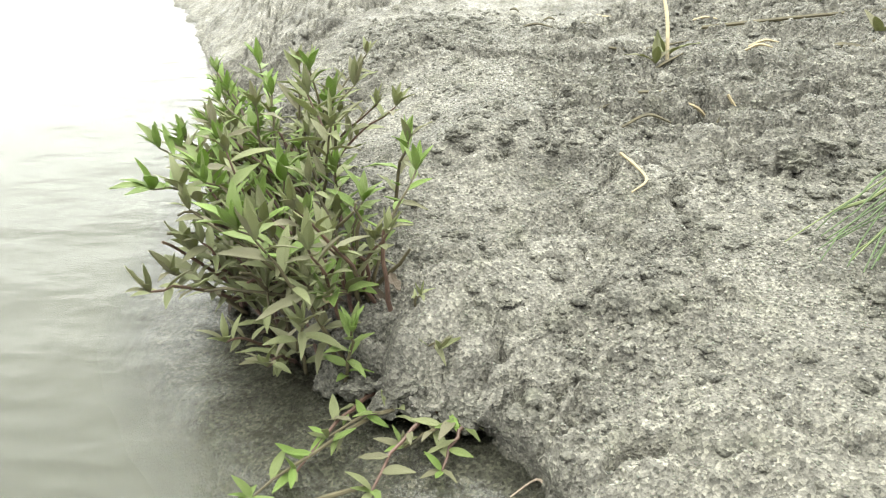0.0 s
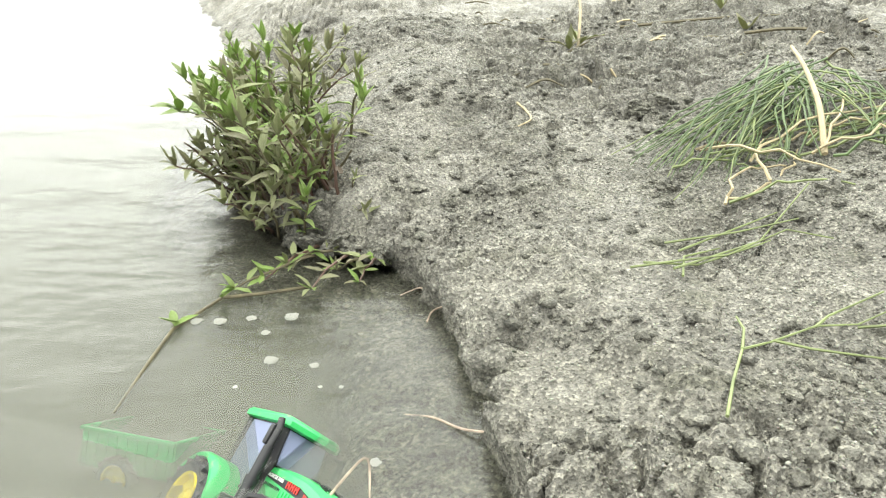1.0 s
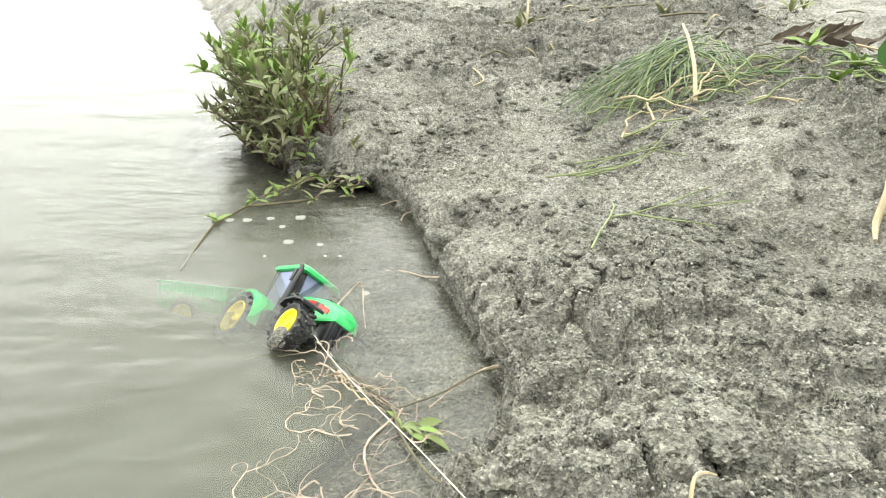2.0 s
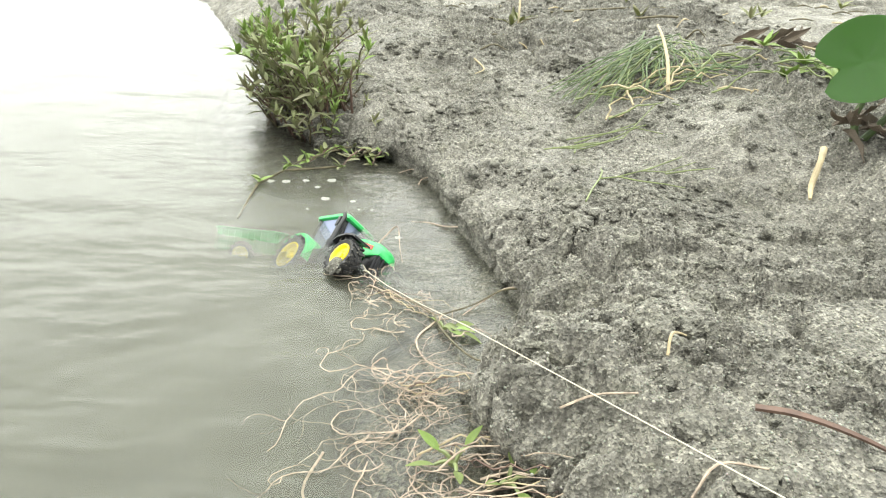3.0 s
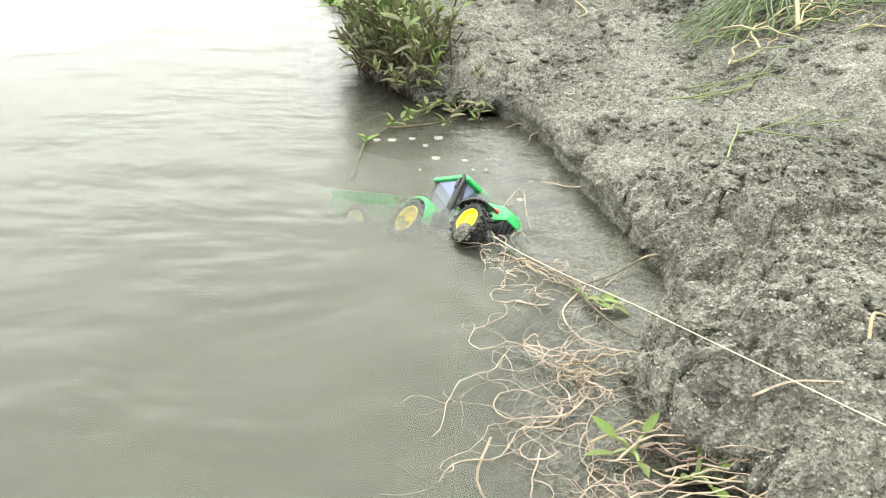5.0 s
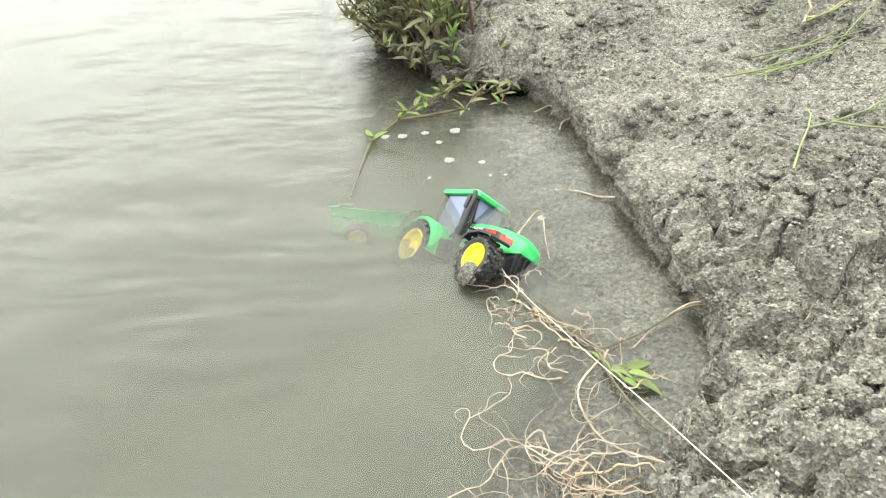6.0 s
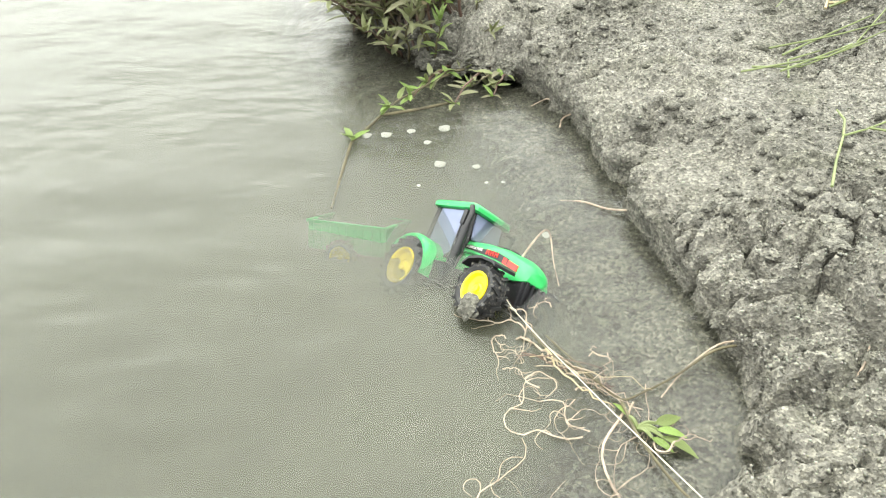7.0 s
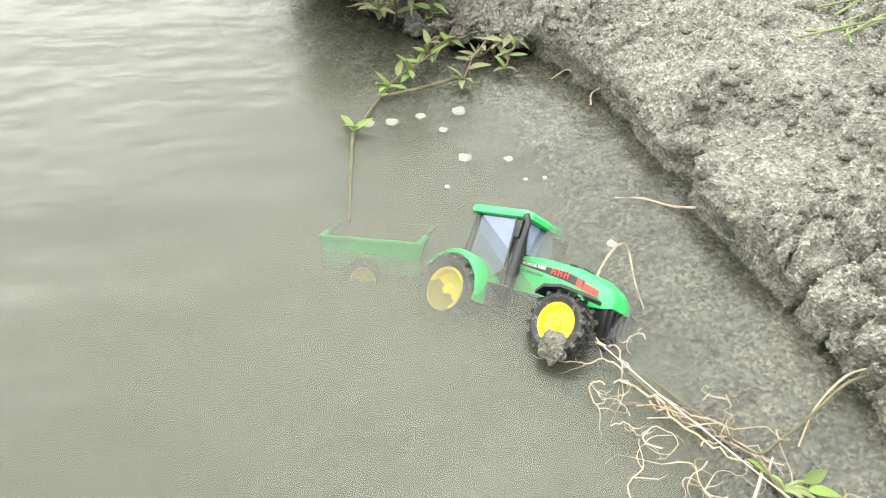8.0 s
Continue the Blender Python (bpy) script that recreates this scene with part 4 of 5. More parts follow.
for k in range(70):
    x, y = rng.uniform(0.36, 0.88), rng.gauss(0.54, 0.05)
    ang, ln = rng.gauss(0.1, 0.5), rng.uniform(0.06, 0.22)
    a, b = on_ground(x, y, 0.008 + 0.012 * rng.random()), on_ground(x + ln * math.cos(ang), y + ln * math.sin(ang), 0.006)
    strand("twig", bend(a, b, 0.018 * rng.random(), 0.022, 8, rng), [0.0019 - 0.00012 * i for i in range(9)], (TWIG, STRAW, TWIG, NEEDLE)[k % 4], brush)
stalk = thing("straw_stalk", Matrix.Identity(4), "pale straw-coloured stalk lying across the green twigs", "stalk")
strand("stem", [(0.519, 0.494, ground_z(0.519, 0.494) + 0.012), (0.526, 0.545, 0.178), (0.532, 0.60, 0.200), (0.537, 0.65, 0.214), (0.541, 0.70, 0.224)], [0.0036, 0.0033, 0.003, 0.0026, 0.002], STRAW, stalk, sides=8)
for runs, label in (([[(0.311, 0.104), (0.325, 0.14), (0.343, 0.179), (0.372, 0.195), (0.41, 0.212), (0.45, 0.225), (0.50, 0.25)], [(0.343, 0.179), (0.352, 0.205), (0.356, 0.235)],
                      [(0.372, 0.195), (0.40, 0.19), (0.44, 0.185), (0.47, 0.19)], [(0.41, 0.212), (0.43, 0.235), (0.48, 0.255)], [(0.45, 0.225), (0.48, 0.215), (0.52, 0.225)]], "forked pale green twig lying on the mud"),
                    ([[(0.285, 0.331), (0.33, 0.338), (0.379, 0.342), (0.43, 0.345), (0.475, 0.345)], [(0.322, 0.315), (0.36, 0.34), (0.42, 0.375), (0.48, 0.43)], [(0.30, 0.345), (0.35, 0.335), (0.40, 0.35), (0.44, 0.37)],
                      [(0.33, 0.31), (0.34, 0.35), (0.38, 0.37)]], "thin green twigs lying crossed on the mud"),
                    ([[(0.33, 0.39), (0.40, 0.385), (0.46, 0.39)], [(0.34, 0.37), (0.39, 0.40), (0.45, 0.42)]], "thin green twigs half pressed into mud")):
    t = thing("green_twig", Matrix.Identity(4), label, "twig", "twigs on the bank")
    for run in runs:
        strand("twig", [on_ground(x, y, 0.006 + 0.003 * rng.random()) for x, y in run], [0.0014 - 0.0008 * i / len(run) for i in range(len(run))], TWIG, t)
for pts, r, mat, name, label in (
        ([(0.296, 1.02, 0.006), (0.30, 1.06, 0.05), (0.30, 1.10, 0.085), (0.292, 1.12, 0.105)], 0.0028, STRAW, "dry_grass", "pale dry blade of grass standing out of the mud"),
        ([(0.181, 0.736, 0.004), (0.196, 0.715, 0.006), (0.20, 0.69, 0.005), (0.182, 0.672, 0.004)], 0.0018, STRAW, "straw_bit", "bent pale straw lying on the mud"),
        ([(0.36, -0.325, 0.006), (0.386, -0.336, 0.010), (0.42, -0.35, 0.008), (0.46, -0.36, 0.005)], 0.003, STEM_RED, "root_piece", "dark reddish root half buried in mud"),
        ([(0.312, -0.262, 0.004), (0.316, -0.25, 0.014), (0.325, -0.243, 0.016), (0.333, -0.24, 0.008)], 0.0014, STRAW, "straw_bit", "short yellowish stem stub in the mud"),
        ([(0.40, 1.22, 0.004), (0.52, 1.20, 0.008), (0.62, 1.18, 0.006), (0.74, 1.20, 0.004)], 0.0032, STEM, "dead_twig", "dark dead twig lying on the flat mud"),
        ([(0.55, 0.98, 0.004), (0.65, 0.97, 0.010), (0.78, 0.96, 0.006)], 0.003, STEM, "dead_twig", "dark dead twig lying on the flat mud"),
        ([(0.45, 1.02, 0.004), (0.52, 1.0, 0.008), (0.58, 0.985, 0.004)], 0.004, STEM, "dead_twig", "short dark dead twig on the flat mud"),
        ([(0.26, -0.10, 0.004), (0.285, -0.075, 0.008), (0.30, -0.05, 0.005)], 0.0009, ROOT, "root_hair", "thin pale root lying on the mud"),
        ([(0.22, -0.30, 0.006), (0.25, -0.29, 0.010), (0.28, -0.30, 0.006)], 0.0011, ROOT, "root_hair", "thin pale root lying on the mud"),
        ([(0.30, -0.385, 0.006), (0.32, -0.37, 0.012), (0.35, -0.38, 0.006)], 0.0011, ROOT, "root_hair", "thin pale root lying on the mud")):
    t = thing(name, Matrix.Identity(4), label, "straw" if "straw" in name else "twig")
    strand("stem", [on_ground(x, y, u) for x, y, u in pts], [r, r, r * 0.8, r * 0.5][:len(pts)], mat, t)
for k in range(60):
    x, y = rng.uniform(0.05, 1.3), rng.uniform(0.75, 1.9)
    if x < coast_x(y) + 0.1:
        continue
    ln, ang = rng.uniform(0.015, 0.07), rng.uniform(-0.5, 0.5)
    t = thing("dead_twig", Matrix.Identity(4), "small bit of dead twig on the flat mud", "twig", "litter on the mud")
    strand("stem", [on_ground(x, y, 0.003), on_ground(x + ln * 0.5, y + ln * 0.5 * ang, 0.007), on_ground(x + ln, y + ln * ang, 0.003)], [0.0018, 0.0022, 0.001], STEM if k % 3 else STRAW, t, sides=4)


# ---- weeds, big leaf and withered leaves ----
def weed(x, y, count, size, meshes, label, low=0.25, name="weed"):
    w = thing(name, Matrix.Translation(on_ground(x, y, 0.0)), label, "weed", "weeds on the bank")
    a = rng.uniform(0, 6)
    for k in range(count):
        a += 6.283 / count + rng.uniform(-0.3, 0.3)
        put_leaf(w, meshes, (0, 0, 0.004), (math.cos(a), math.sin(a), low + rng.uniform(0, 0.5)), size * rng.uniform(0.7, 1.1), rng.uniform(-20, 20))
    return w


for x, y, c, sz in ((0.72, 0.50, 9, 0.05), (0.76, 0.52, 8, 0.045), (0.80, 0.48, 8, 0.05), (0.69, 0.54, 6, 0.04), (0.84, 0.54, 7, 0.05), (0.88, 0.49, 7, 0.05)):
    weed(x, y, c, sz, FRESH, "flattened light green weed leaves on the mud")
for x, y in ((0.873, 1.055), (0.91, 1.08), (0.60, 1.06), (0.30, 1.04), (0.28, 1.02), (1.25, 1.35), (1.4, 1.5), (0.62, 1.3)):
    weed(x, y, 4, 0.045, LEAVES, "small upright tuft of green weed", 0.9)
withered = thing("withered_leaf_heap", Matrix.Identity(4), "heap of dark brown withered water plant leaves", "dead leaves")
for k in range(12):
    x, y = 0.72 + 0.012 * k + rng.gauss(0, 0.008), 0.74 + rng.gauss(0, 0.02)
    put_leaf(withered, DEAD, on_ground(x, y, 0.012 + 0.01 * rng.random()), (rng.gauss(1, 0.4), rng.gauss(0, 0.6), 0.2), rng.uniform(0.05, 0.085), rng.uniform(-60, 60))


def round_leaf_mesh():
    """A broad kidney-shaped blade with a raised wavy rim."""
    bm = bmesh.new()
    rows, seg = 7, 30
    mid = bm.verts.new((0, 0, 0))
    rings = []
    for i in range(1, rows + 1):
        ring = []
        for s in range(seg):
            a = 2 * math.pi * s / seg
            notch = 1 - 0.55 * math.exp(-((a - math.pi) / 0.28) ** 2)
            r = i / rows * notch * (1 + 0.08 * math.cos(2 * a))
            x, y = r * math.cos(a), r * math.sin(a) * 1.06
            ring.append(bm.verts.new((x, y, 0.16 * r * r + 0.03 * r * math.sin(5 * a) - 0.10 * x * x * (x > 0) + 0.10 * abs(y))))
        rings.append(ring)
    for s in range(seg):
        bm.faces.new((mid, rings[0][s], rings[0][(s + 1) % seg]))
        for a, b in zip(rings, rings[1:]):
            bm.faces.new((a[s], a[(s + 1) % seg], b[(s + 1) % seg], b[s]))
    bmesh.ops.solidify(bm, geom=list(bm.faces), thickness=0.02)
    return mesh_of(bm, "blade", LEAF_BROAD)


LEAF_BROAD = leaf_material("broad_leaf", (0.055, 0.15, 0.028), (0.05, 0.14, 0.028), 0.2)
hy = thing("broad_leaf_plant", Matrix.Translation(on_ground(0.72, 0.24, -0.005)), "upright plant with large round glossy green leaves and a withered base", "plant")
top = Vector((0.685, 0.235, 0.262)) - hy.matrix_basis.translation
blade = round_leaf_mesh()
part("blade", blade, LEAF_BROAD, hy, "large round glossy green leaf", m=Matrix.Translation(top + Vector((0.012, 0, -0.012))) @ pose(0, 0, 0, 62, -28, -22) @ Matrix.Scale(0.062, 4))
part("blade", blade, LEAF_BROAD, hy, "large round glossy green leaf", m=Matrix.Translation(top + Vector((0.10, -0.02, -0.02))) @ pose(0, 0, 0, 38, 18, 10) @ Matrix.Scale(0.066, 4))
part("stem", tube([(0, 0, 0), (-0.01, 0, 0.04), (0.0, 0, 0.08), (top.x + 0.01, top.y, top.z - 0.02)], [0.006, 0.005, 0.004, 0.003], 8), NEEDLE, hy)
part("stem", tube([(0.01, 0, 0), (0.03, -0.01, 0.04), (0.05, -0.02, 0.08), (top.x + 0.10, top.y - 0.02, top.z - 0.025)], [0.006, 0.005, 0.004, 0.003], 8), NEEDLE, hy)
for k in range(10):
    put_leaf(hy, DEAD, (rng.uniform(-0.04, 0.05), rng.uniform(-0.03, 0.02), 0.015 + 0.02 * rng.random()), (rng.uniform(-1, 1), rng.uniform(-1, 0.2), rng.uniform(-0.3, 0.3)), rng.uniform(0.05, 0.08), rng.uniform(-60, 60), "brown withered leaf")
hang = thing("pale_root", Matrix.Identity(4), "thick pale root hanging down the crumbled mud", "root")
strand("stem", [on_ground(0.648, 0.185, 0.022), on_ground(0.637, 0.165, 0.026), on_ground(0.626, 0.15, 0.018), on_ground(0.617, 0.128, 0.008)], [0.005, 0.0042, 0.0042, 0.0022], STRAW, hang, sides=8)


# ---- roots and water plants along the near edge ----
def wander(p, a, ln, steps, curl):
    """A root that winds along the ground plane; gives its points and its last heading."""
    pts, swing = [], 0.0
    for i in range(steps + 1):
        pts.append(p.copy())
        swing = 0.55 * swing + rng.gauss(0, curl)
        a += swing - 0.12 * curl
        p = Vector((p.x + math.cos(a) * ln / steps, p.y + math.sin(a) * ln / steps, p.z))
    return pts, a


def root_mass(centre, reach, count, towards, label):
    rm = thing("root_mass", Matrix.Translation(centre), label, "roots")
    for k in range(count):
        ln, steps = reach * rng.uniform(0.35, 1.15), 20
        pts, a = wander(Vector((rng.gauss(0, 0.022), rng.gauss(0, 0.032), 0)), math.radians(towards) + rng.gauss(0, 0.6), ln, steps, 0.30)
        top, dip = rng.uniform(0.0, 0.012), (0.001 if k % 3 == 0 else -0.012)
        for i, p in enumerate(pts):
            t = i / steps
            p.z = top * (1 - t) + dip * t + 0.007 * math.sin(3.1 * t) * (k % 4 == 0) + rng.gauss(0, 0.0007) - centre[2]
        r = rng.uniform(0.00035, 0.0009)
        strand("root", pts, [r * (1 - 0.6 * i / steps) for i in range(steps + 1)], ROOT, rm, sides=4)
        for j in rng.sample(range(3, 18), 3):
            head = math.atan2(pts[j + 1].y - pts[j].y, pts[j + 1].x - pts[j].x)
            sub, _ = wander(pts[j].copy(), head + rng.choice((-1, 1)) * rng.uniform(0.5, 1.2), ln * rng.uniform(0.15, 0.4), 9, 0.32)
            strand("root", sub, [r * 0.6 * (1 - 0.08 * i) for i in range(10)], ROOT, rm, sides=3)
    return rm


def root_bundle(a, b, count, label):
    """Thicker roots matted side by side, frayed at both ends."""
    rb = thing("root_bundle", Matrix.Identity(4), label, "roots")
    a, b = Vector(a), Vector(b)
    for k in range(count):
        p = a + Vector((rng.gauss(0, 0.012), rng.gauss(0, 0.008), rng.uniform(0, 0.006)))
        q = b + Vector((rng.gauss(0, 0.012), rng.gauss(0, 0.010), rng.uniform(0, 0.006)))
        r = rng.uniform(0.0004, 0.0011)
        strand("root", bend(p, q, rng.uniform(0.0, 0.006), 0.016, 10, rng), [r * (1 - 0.05 * i) for i in range(11)], (ROOT, ROOT, STEM_RED, STRAW)[k % 4], rb, sides=5)


for centre, reach, count, towards in (((0.112, -0.12, 0.004), 0.10, 10, 215), ((0.110, -0.215, 0.004), 0.165, 17, 195), ((0.112, -0.295, 0.006), 0.165, 17, 200), ((0.125, -0.385, 0.008), 0.13, 14, 195), ((0.07, -0.05, 0.002), 0.07, 9, 75)):
    root_mass(centre, reach, count, towards, "tangle of thin tan roots spreading from the bank into the water")
for a, b, count in (((0.085, -0.215, 0.004), (0.150, -0.214, 0.010), 9), ((0.10, -0.39, 0.006), (0.225, -0.375, 0.030), 14), ((0.058, -0.035, 0.001), (0.119, -0.08, 0.003), 9), ((0.125, -0.30, 0.004), (0.195, -0.31, 0.020), 9), ((0.15, -0.335, 0.006), (0.245, -0.345, 0.035), 8)):
    root_bundle(a, b, count, "matted bundle of thick tan roots at the water's edge")
rt = thing("brown_root", Matrix.Identity(4), "brown root reaching from the bank down into the water", "root")
for run, r in (([(0.222, -0.028, 0.014), (0.195, -0.036, 0.014), (0.165, -0.055, 0.006), (0.14, -0.07, 0.004), (0.118, -0.08, 0.004), (0.10, -0.06, 0.004), (0.075, -0.03, 0.002), (0.062, -0.01, -0.002)], 0.0024),
               ([(0.225, -0.022, 0.012), (0.20, -0.028, 0.012), (0.172, -0.048, 0.004), (0.15, -0.075, 0.002)], 0.002), ([(0.118, -0.08, 0.004), (0.09, -0.055, 0.006), (0.07, -0.04, 0.003), (0.05, -0.01, 0.0)], 0.0024),
               ([(0.118, -0.08, 0.004), (0.13, -0.12, 0.006), (0.16, -0.17, 0.01), (0.19, -0.185, 0.02)], 0.0028), ([(0.12, -0.09, 0.002), (0.10, -0.13, 0.002), (0.12, -0.18, 0.006), (0.17, -0.21, 0.02)], 0.0022)):
    strand("root", run, [0.5 * r * (1 - 0.5 * i / len(run)) for i in range(len(run))], STEM if r > 0.0023 else ROOT, rt, sides=7)
for base, leaves in (((0.128, -0.105, 0.002), [((0.9, 0.25, 0.15), 0.026), ((1.0, -0.45, 0.12), 0.034), ((0.6, -0.6, 0.2), 0.024), ((1.0, -0.15, 0.2), 0.026), ((-0.3, 0.5, 0.1), 0.02)]),
                     ((0.138, -0.314, 0.006), [((0.5, 0.6, 0.5), 0.03), ((-0.6, 0.4, 0.4), 0.03), ((0.1, -0.8, 0.4), 0.028), ((-0.8, -0.2, 0.2), 0.03)]),
                     ((0.180, -0.338, 0.010), [((0.2, 0.8, 0.8), 0.03), ((0.8, 0.2, 0.5), 0.026), ((-0.5, -0.5, 0.6), 0.026), ((0.4, -0.8, 0.4), 0.028)]),
                     ((0.192, -0.408, 0.018), [((math.cos(a), math.sin(a), 0.45), 0.026) for a in (0.2, 1.3, 2.4, 3.4, 4.4, 5.3)]),
                     ((0.13, -0.42, -0.004), [((math.cos(a), math.sin(a), 0.3), 0.02) for a in (0.5, 1.9, 3.4, 4.9)]),
                     ((0.245, -0.43, 0.01), [((math.cos(a), math.sin(a), 0.4), 0.022) for a in (0.8, 2.2, 3.3, 4.6)])):
    wp = thing("water_plant", Matrix.Translation(base), "small bright green water plant with spoon-shaped leaves among roots", "plant", "water plants at the edge")
    for way, full in leaves:
        size = full * 0.8
        v = Vector(way).normalized() * size * 0.7
        strand("leaf_stalk", [(0, 0, 0), v * 0.5 + Vector((0, 0, 0.004)), v], [0.0022, 0.0018, 0.0014], TWIG, wp)
        put_leaf(wp, SPOON, v, way, size, rng.uniform(-25, 25))
for run in ([(0.105, 0.40, 0.012), (0.08, 0.39, 0.004), (0.07, 0.40, 0.002), (0.05, 0.385, 0.0)], [(0.16, 0.155, 0.008), (0.13, 0.165, 0.002), (0.105, 0.18, 0.0), (0.08, 0.185, -0.002)],
            [(0.03, 0.06, 0.004), (0.05, 0.09, 0.018), (0.065, 0.095, 0.03), (0.07, 0.07, 0.012), (0.075, 0.05, 0.0)], [(0.11, 0.36, 0.006), (0.09, 0.35, 0.003), (0.085, 0.33, 0.001)],
            [(0.03, -0.30, 0.001), (0.02, -0.34, -0.003), (0.04, -0.38, -0.006), (0.045, -0.42, -0.01)]):
    t = thing("root_hair", Matrix.Identity(4), "single thin pale root in the shallow water", "root", "loose roots in the water")
    strand("root", run, [0.0012, 0.0011, 0.0010, 0.0006, 0.0005][:len(run)], ROOT, t, sides=5)


# ---- tow cord ----
start = TRACTOR_POSE @ Vector((0.140, -0.020, 0.020))
cord = thing("tow_cord", Matrix.Identity(4), "thin off-white cord tied to the tractor's front", "cord")
end = Vector((0.150, -0.198, 0.065))
far = start.lerp(end, 3.2)
part("cord", tube([start + Vector((-0.006, 0.006, 0.006)), start, start.lerp(end, 0.25) + Vector((0, 0, -0.004)), start.lerp(end, 0.6) + Vector((0, 0, -0.004)), end, far], 0.00042, 6), CORD, cord)
part("knot", tube([start + Vector((-0.003, 0.002, 0)), start, start + Vector((0.003, -0.003, 0.001))], [0.0007, 0.0012, 0.0007], 7), CORD, cord)


# ---- clods of mud and foam ----
def lump_mesh(seed, mat, flat=0.7, name="mud_clod"):
    bm = bmesh.new()
    bmesh.ops.create_icosphere(bm, subdivisions=4, radius=1)
    off = Vector((seed * 3.7, seed * 1.9, seed * 5.3))
    for v in bm.verts:
        p = v.co.copy()
        k = 1 + 0.38 * noise.noise(p * 1.6 + off) + 0.22 * noise.noise(p * 3.7 + off) + 0.14 * noise.noise(p * 8.5 + off)
        v.co = Vector((p.x * k, p.y * k, p.z * k * flat))
    return mesh_of(bm, name, mat)


CLODS = [lump_mesh(s, CLOD, f) for s, f in ((1, 0.6), (2, 0.75), (3, 0.55), (4, 0.8), (5, 0.65), (6, 0.7))]
spots = [(0.007, 0.783, 0.016), (0.03, 0.79, 0.012), (0.06, 0.80, 0.014), (0.02, 0.83, 0.015), (0.27, 0.90, 0.014), (0.30, 0.88, 0.009), (0.35, 0.86, 0.010), (0.36, 0.72, 0.018), (0.385, 0.73, 0.014), (0.40, 0.70, 0.012),
         (0.27, 0.61, 0.010), (0.446, -0.02, 0.012), (0.394, 0.11, 0.009), (0.29, 0.03, 0.011), (0.06, 0.62, 0.010), (0.05, 0.68, 0.009), (0.10, 0.58, 0.008), (0.50, 0.42, 0.016), (0.47, 0.40, 0.014), (0.53, 0.44, 0.012),
         (0.44, 0.36, 0.014), (0.34, -0.15, 0.018), (0.36, -0.19, 0.016), (0.31, -0.19, 0.010), (0.38, -0.15, 0.012), (0.33, -0.24, 0.010), (0.16, 0.52, 0.008), (0.46, 0.66, 0.012), (0.13, 0.66, 0.007), (0.33, 0.55, 0.012), (0.36, 0.52, 0.014)]
for k in range(34):
    spots.append((rng.uniform(0.20, 0.44), rng.uniform(-0.46, -0.13), rng.uniform(0.007, 0.018)))
for cx, cy, spreading, count in ((0.34, 0.56, 0.05, 18), (0.40, 0.72, 0.05, 16), (0.05, 0.80, 0.05, 18), (0.47, 0.42, 0.05, 16), (0.27, 0.06, 0.035, 14), (0.42, 0.0, 0.06, 12), (0.33, 0.90, 0.09, 16), (0.62, 0.28, 0.07, 16),
                                 (0.17, 0.30, 0.03, 8), (0.03, 0.60, 0.035, 12), (0.60, 1.0, 0.12, 16)):
    for k in range(count):
        x, y = rng.gauss(cx, spreading), rng.gauss(cy, spreading)
        if x > coast_x(y) + 0.03:
            spots.append((x, y, rng.uniform(0.0035, 0.0105)))
while len(spots) < 295:
    x, y = rng.uniform(-0.05, 0.95), rng.uniform(-0.42, 1.5)
    if x > coast_x(y) + 0.05:
        spots.append((x, y, rng.uniform(0.003, 0.0085)))
for x, y, r in spots:
    ob = tagged(part("mud_clod", rng.choice(CLODS), None, None, "", m=Matrix.Translation(on_ground(x, y, -0.15 * r)) @ pose(0, 0, 0, rng.uniform(-20, 20), rng.uniform(-20, 20), rng.uniform(0, 360)) @ Matrix.Scale(r, 4)),
                "dark grey crumbly clod of mud lying on the bank", "mud clod", "clods on the bank")
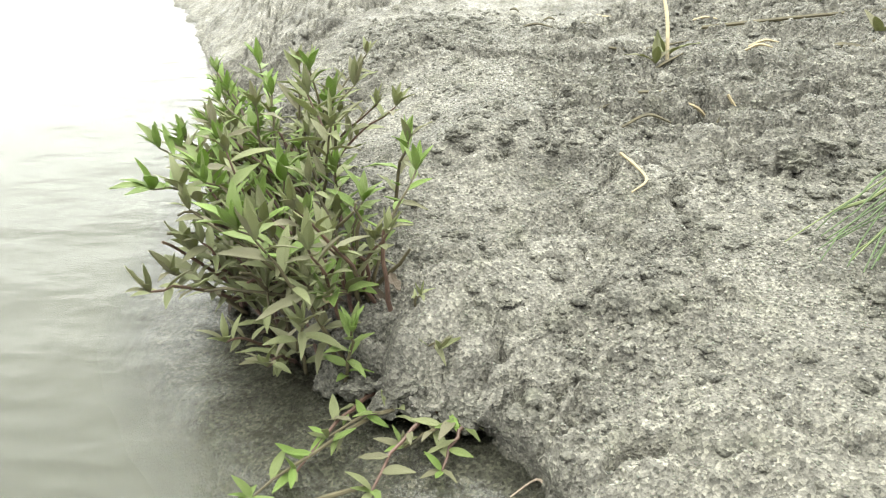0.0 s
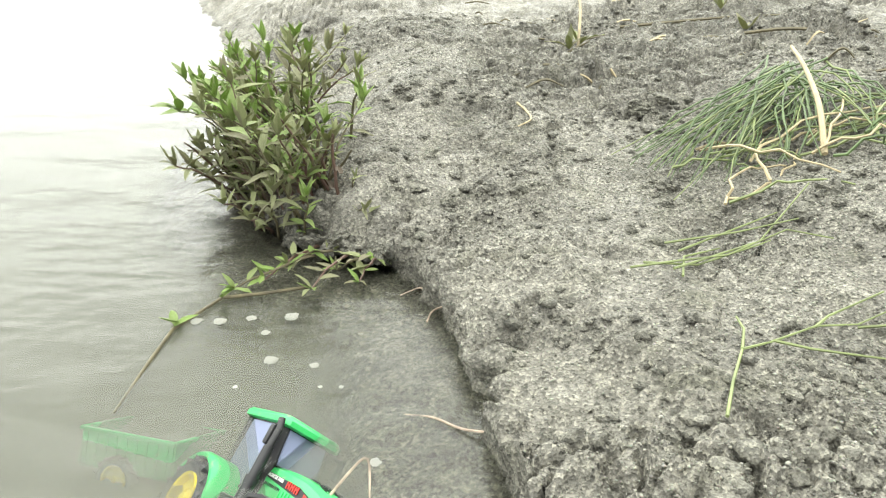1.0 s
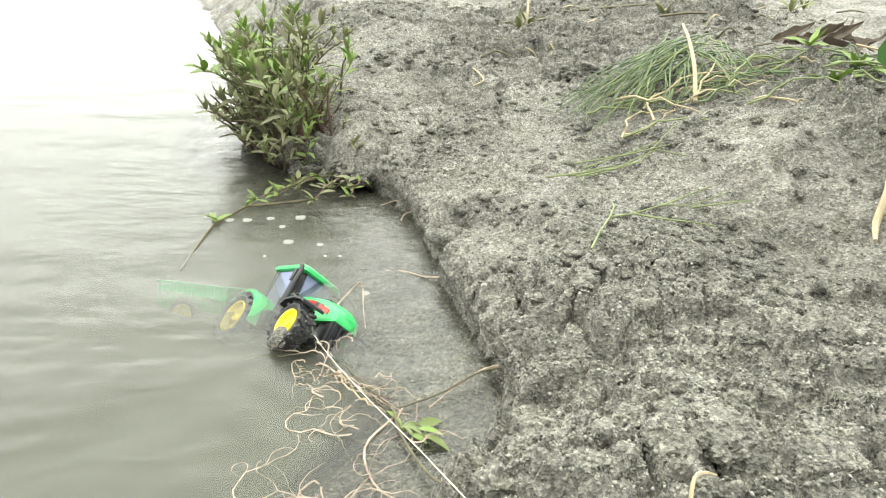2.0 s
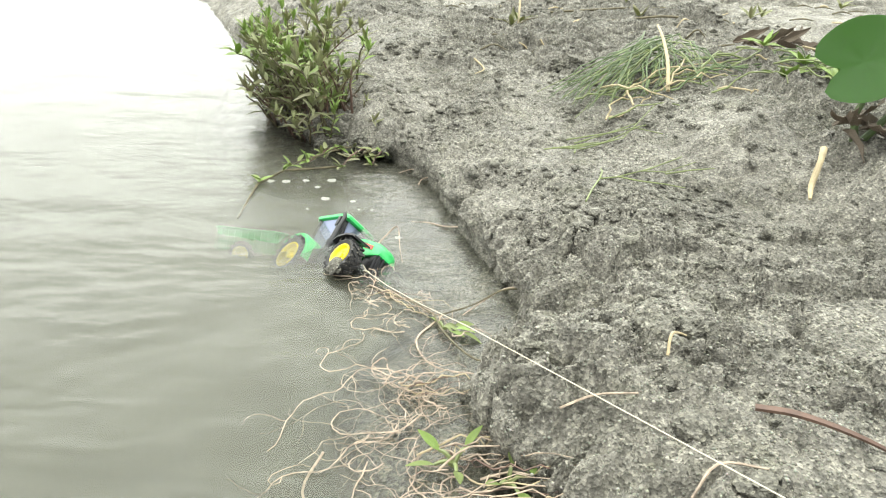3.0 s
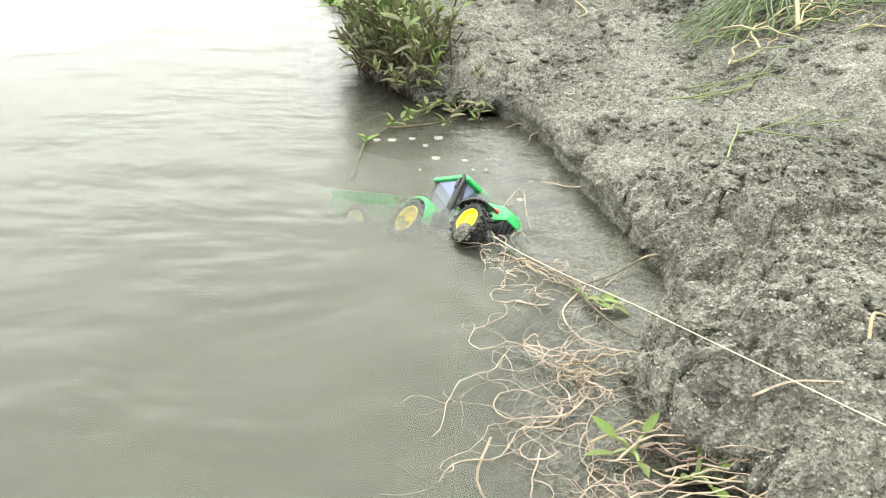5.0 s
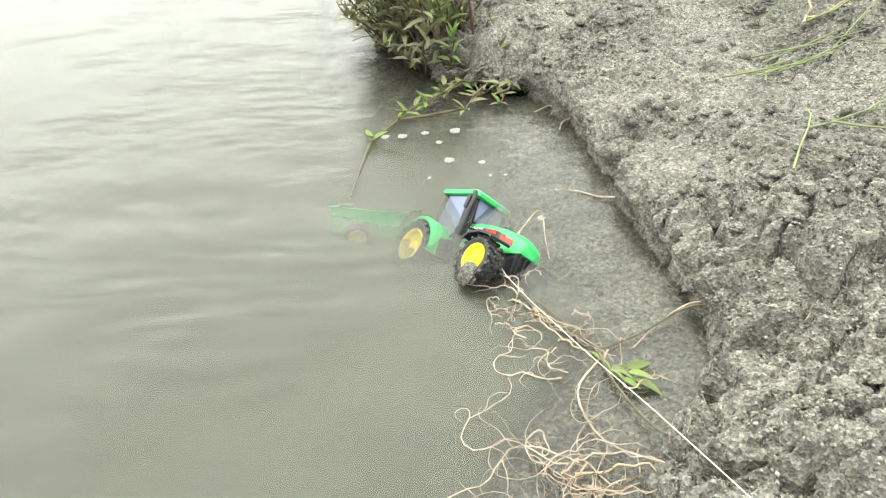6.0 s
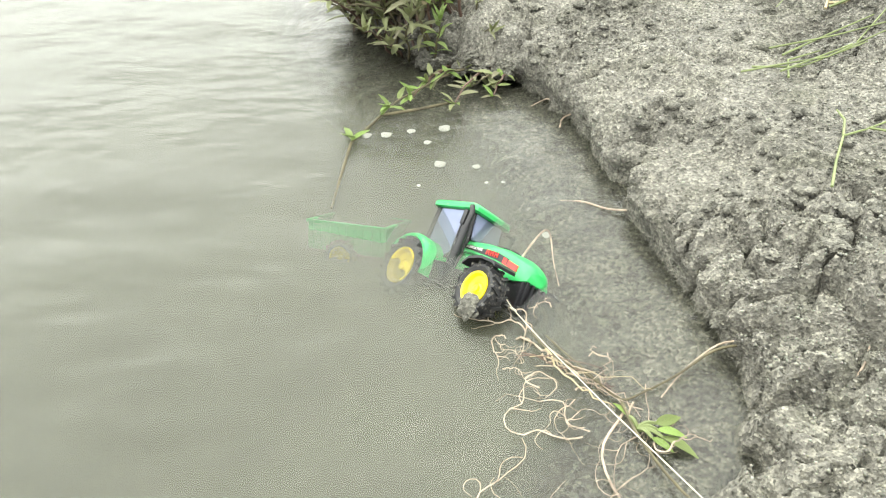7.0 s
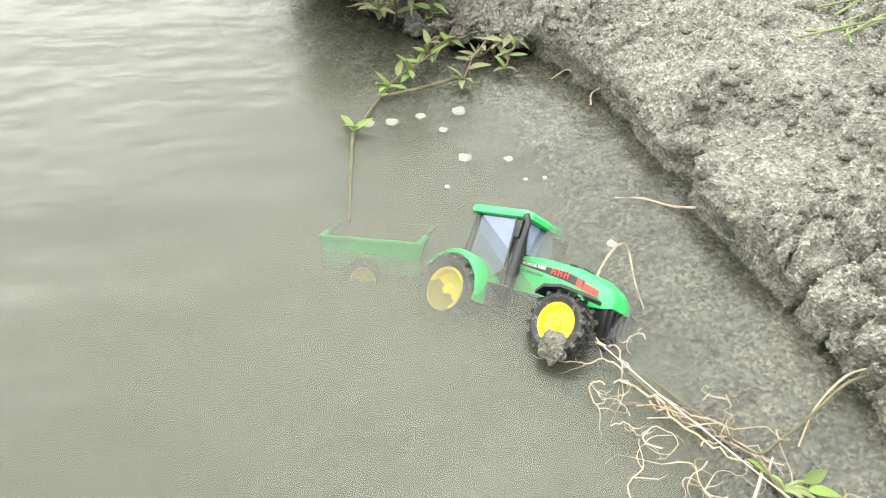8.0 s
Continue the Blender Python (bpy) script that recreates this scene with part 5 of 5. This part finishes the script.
for x, y, z, r in ((-0.075, 0.488, 0.012, 0.016), (-0.045, 0.472, 0.014, 0.018), (-0.015, 0.462, 0.018, 0.017), (0.015, 0.452, 0.022, 0.018), (0.03, 0.446, 0.026, 0.014), (-0.10, 0.505, 0.008, 0.015), (-0.03, 0.468, 0.03, 0.014),
                   (0.16, -0.215, 0.010, 0.016), (0.172, -0.25, 0.012, 0.018), (0.185, -0.29, 0.012, 0.017), (0.205, -0.325, 0.012, 0.016), (0.225, -0.37, 0.012, 0.018), (0.19, -0.18, 0.008, 0.014), (0.24, -0.41, 0.01, 0.02),
                   (0.212, 0.0, 0.012, 0.012), (0.19, 0.075, 0.014, 0.012), (0.16, 0.16, 0.014, 0.011), (0.148, 0.23, 0.014, 0.010)):
    tagged(part("mud_lump", rng.choice(CLODS), None, None, "", m=Matrix.Translation((x, y, z)) @ pose(0, 0, 0, rng.uniform(-40, 40), rng.uniform(-40, 40), rng.uniform(0, 360)) @ Matrix.Scale(r, 4)),
           "rough lump of grey mud on the face of the bank", "mud lump", "lumps along the water's edge")
part("mud_cake", lump_mesh(9, CLOD, 0.5, "mud_cake"), None, tractor, "cake of grey mud on the front wheel", m=Matrix.Translation((0.1205, -0.0530, 0.0060)) @ pose(0, 0, 0, 90, 0, 0) @ Matrix.Scale(0.0112, 4))
FOAMS = [lump_mesh(20 + k, FOAM, 0.12, "foam_patch") for k in range(3)]
for x, y, r in ((-0.056, 0.252, 0.009), (-0.013, 0.247, 0.006), (-0.058, 0.331, 0.010), (-0.13, 0.317, 0.009), (-0.155, 0.315, 0.008), (-0.076, 0.299, 0.006), (0.065, 0.124, 0.006), (-0.076, 0.209, 0.003), (0.019, 0.216, 0.003), (-0.1, 0.325, 0.007), (0.0, 0.215, 0.003)):
    tagged(part("foam_patch", rng.choice(FOAMS), None, None, "", m=pose(x, y, 0.0, 0, 0, rng.uniform(0, 360)) @ Matrix.Scale(r * 0.7, 4)), "small whitish patch of foam floating on the water", "foam", "foam on the water")
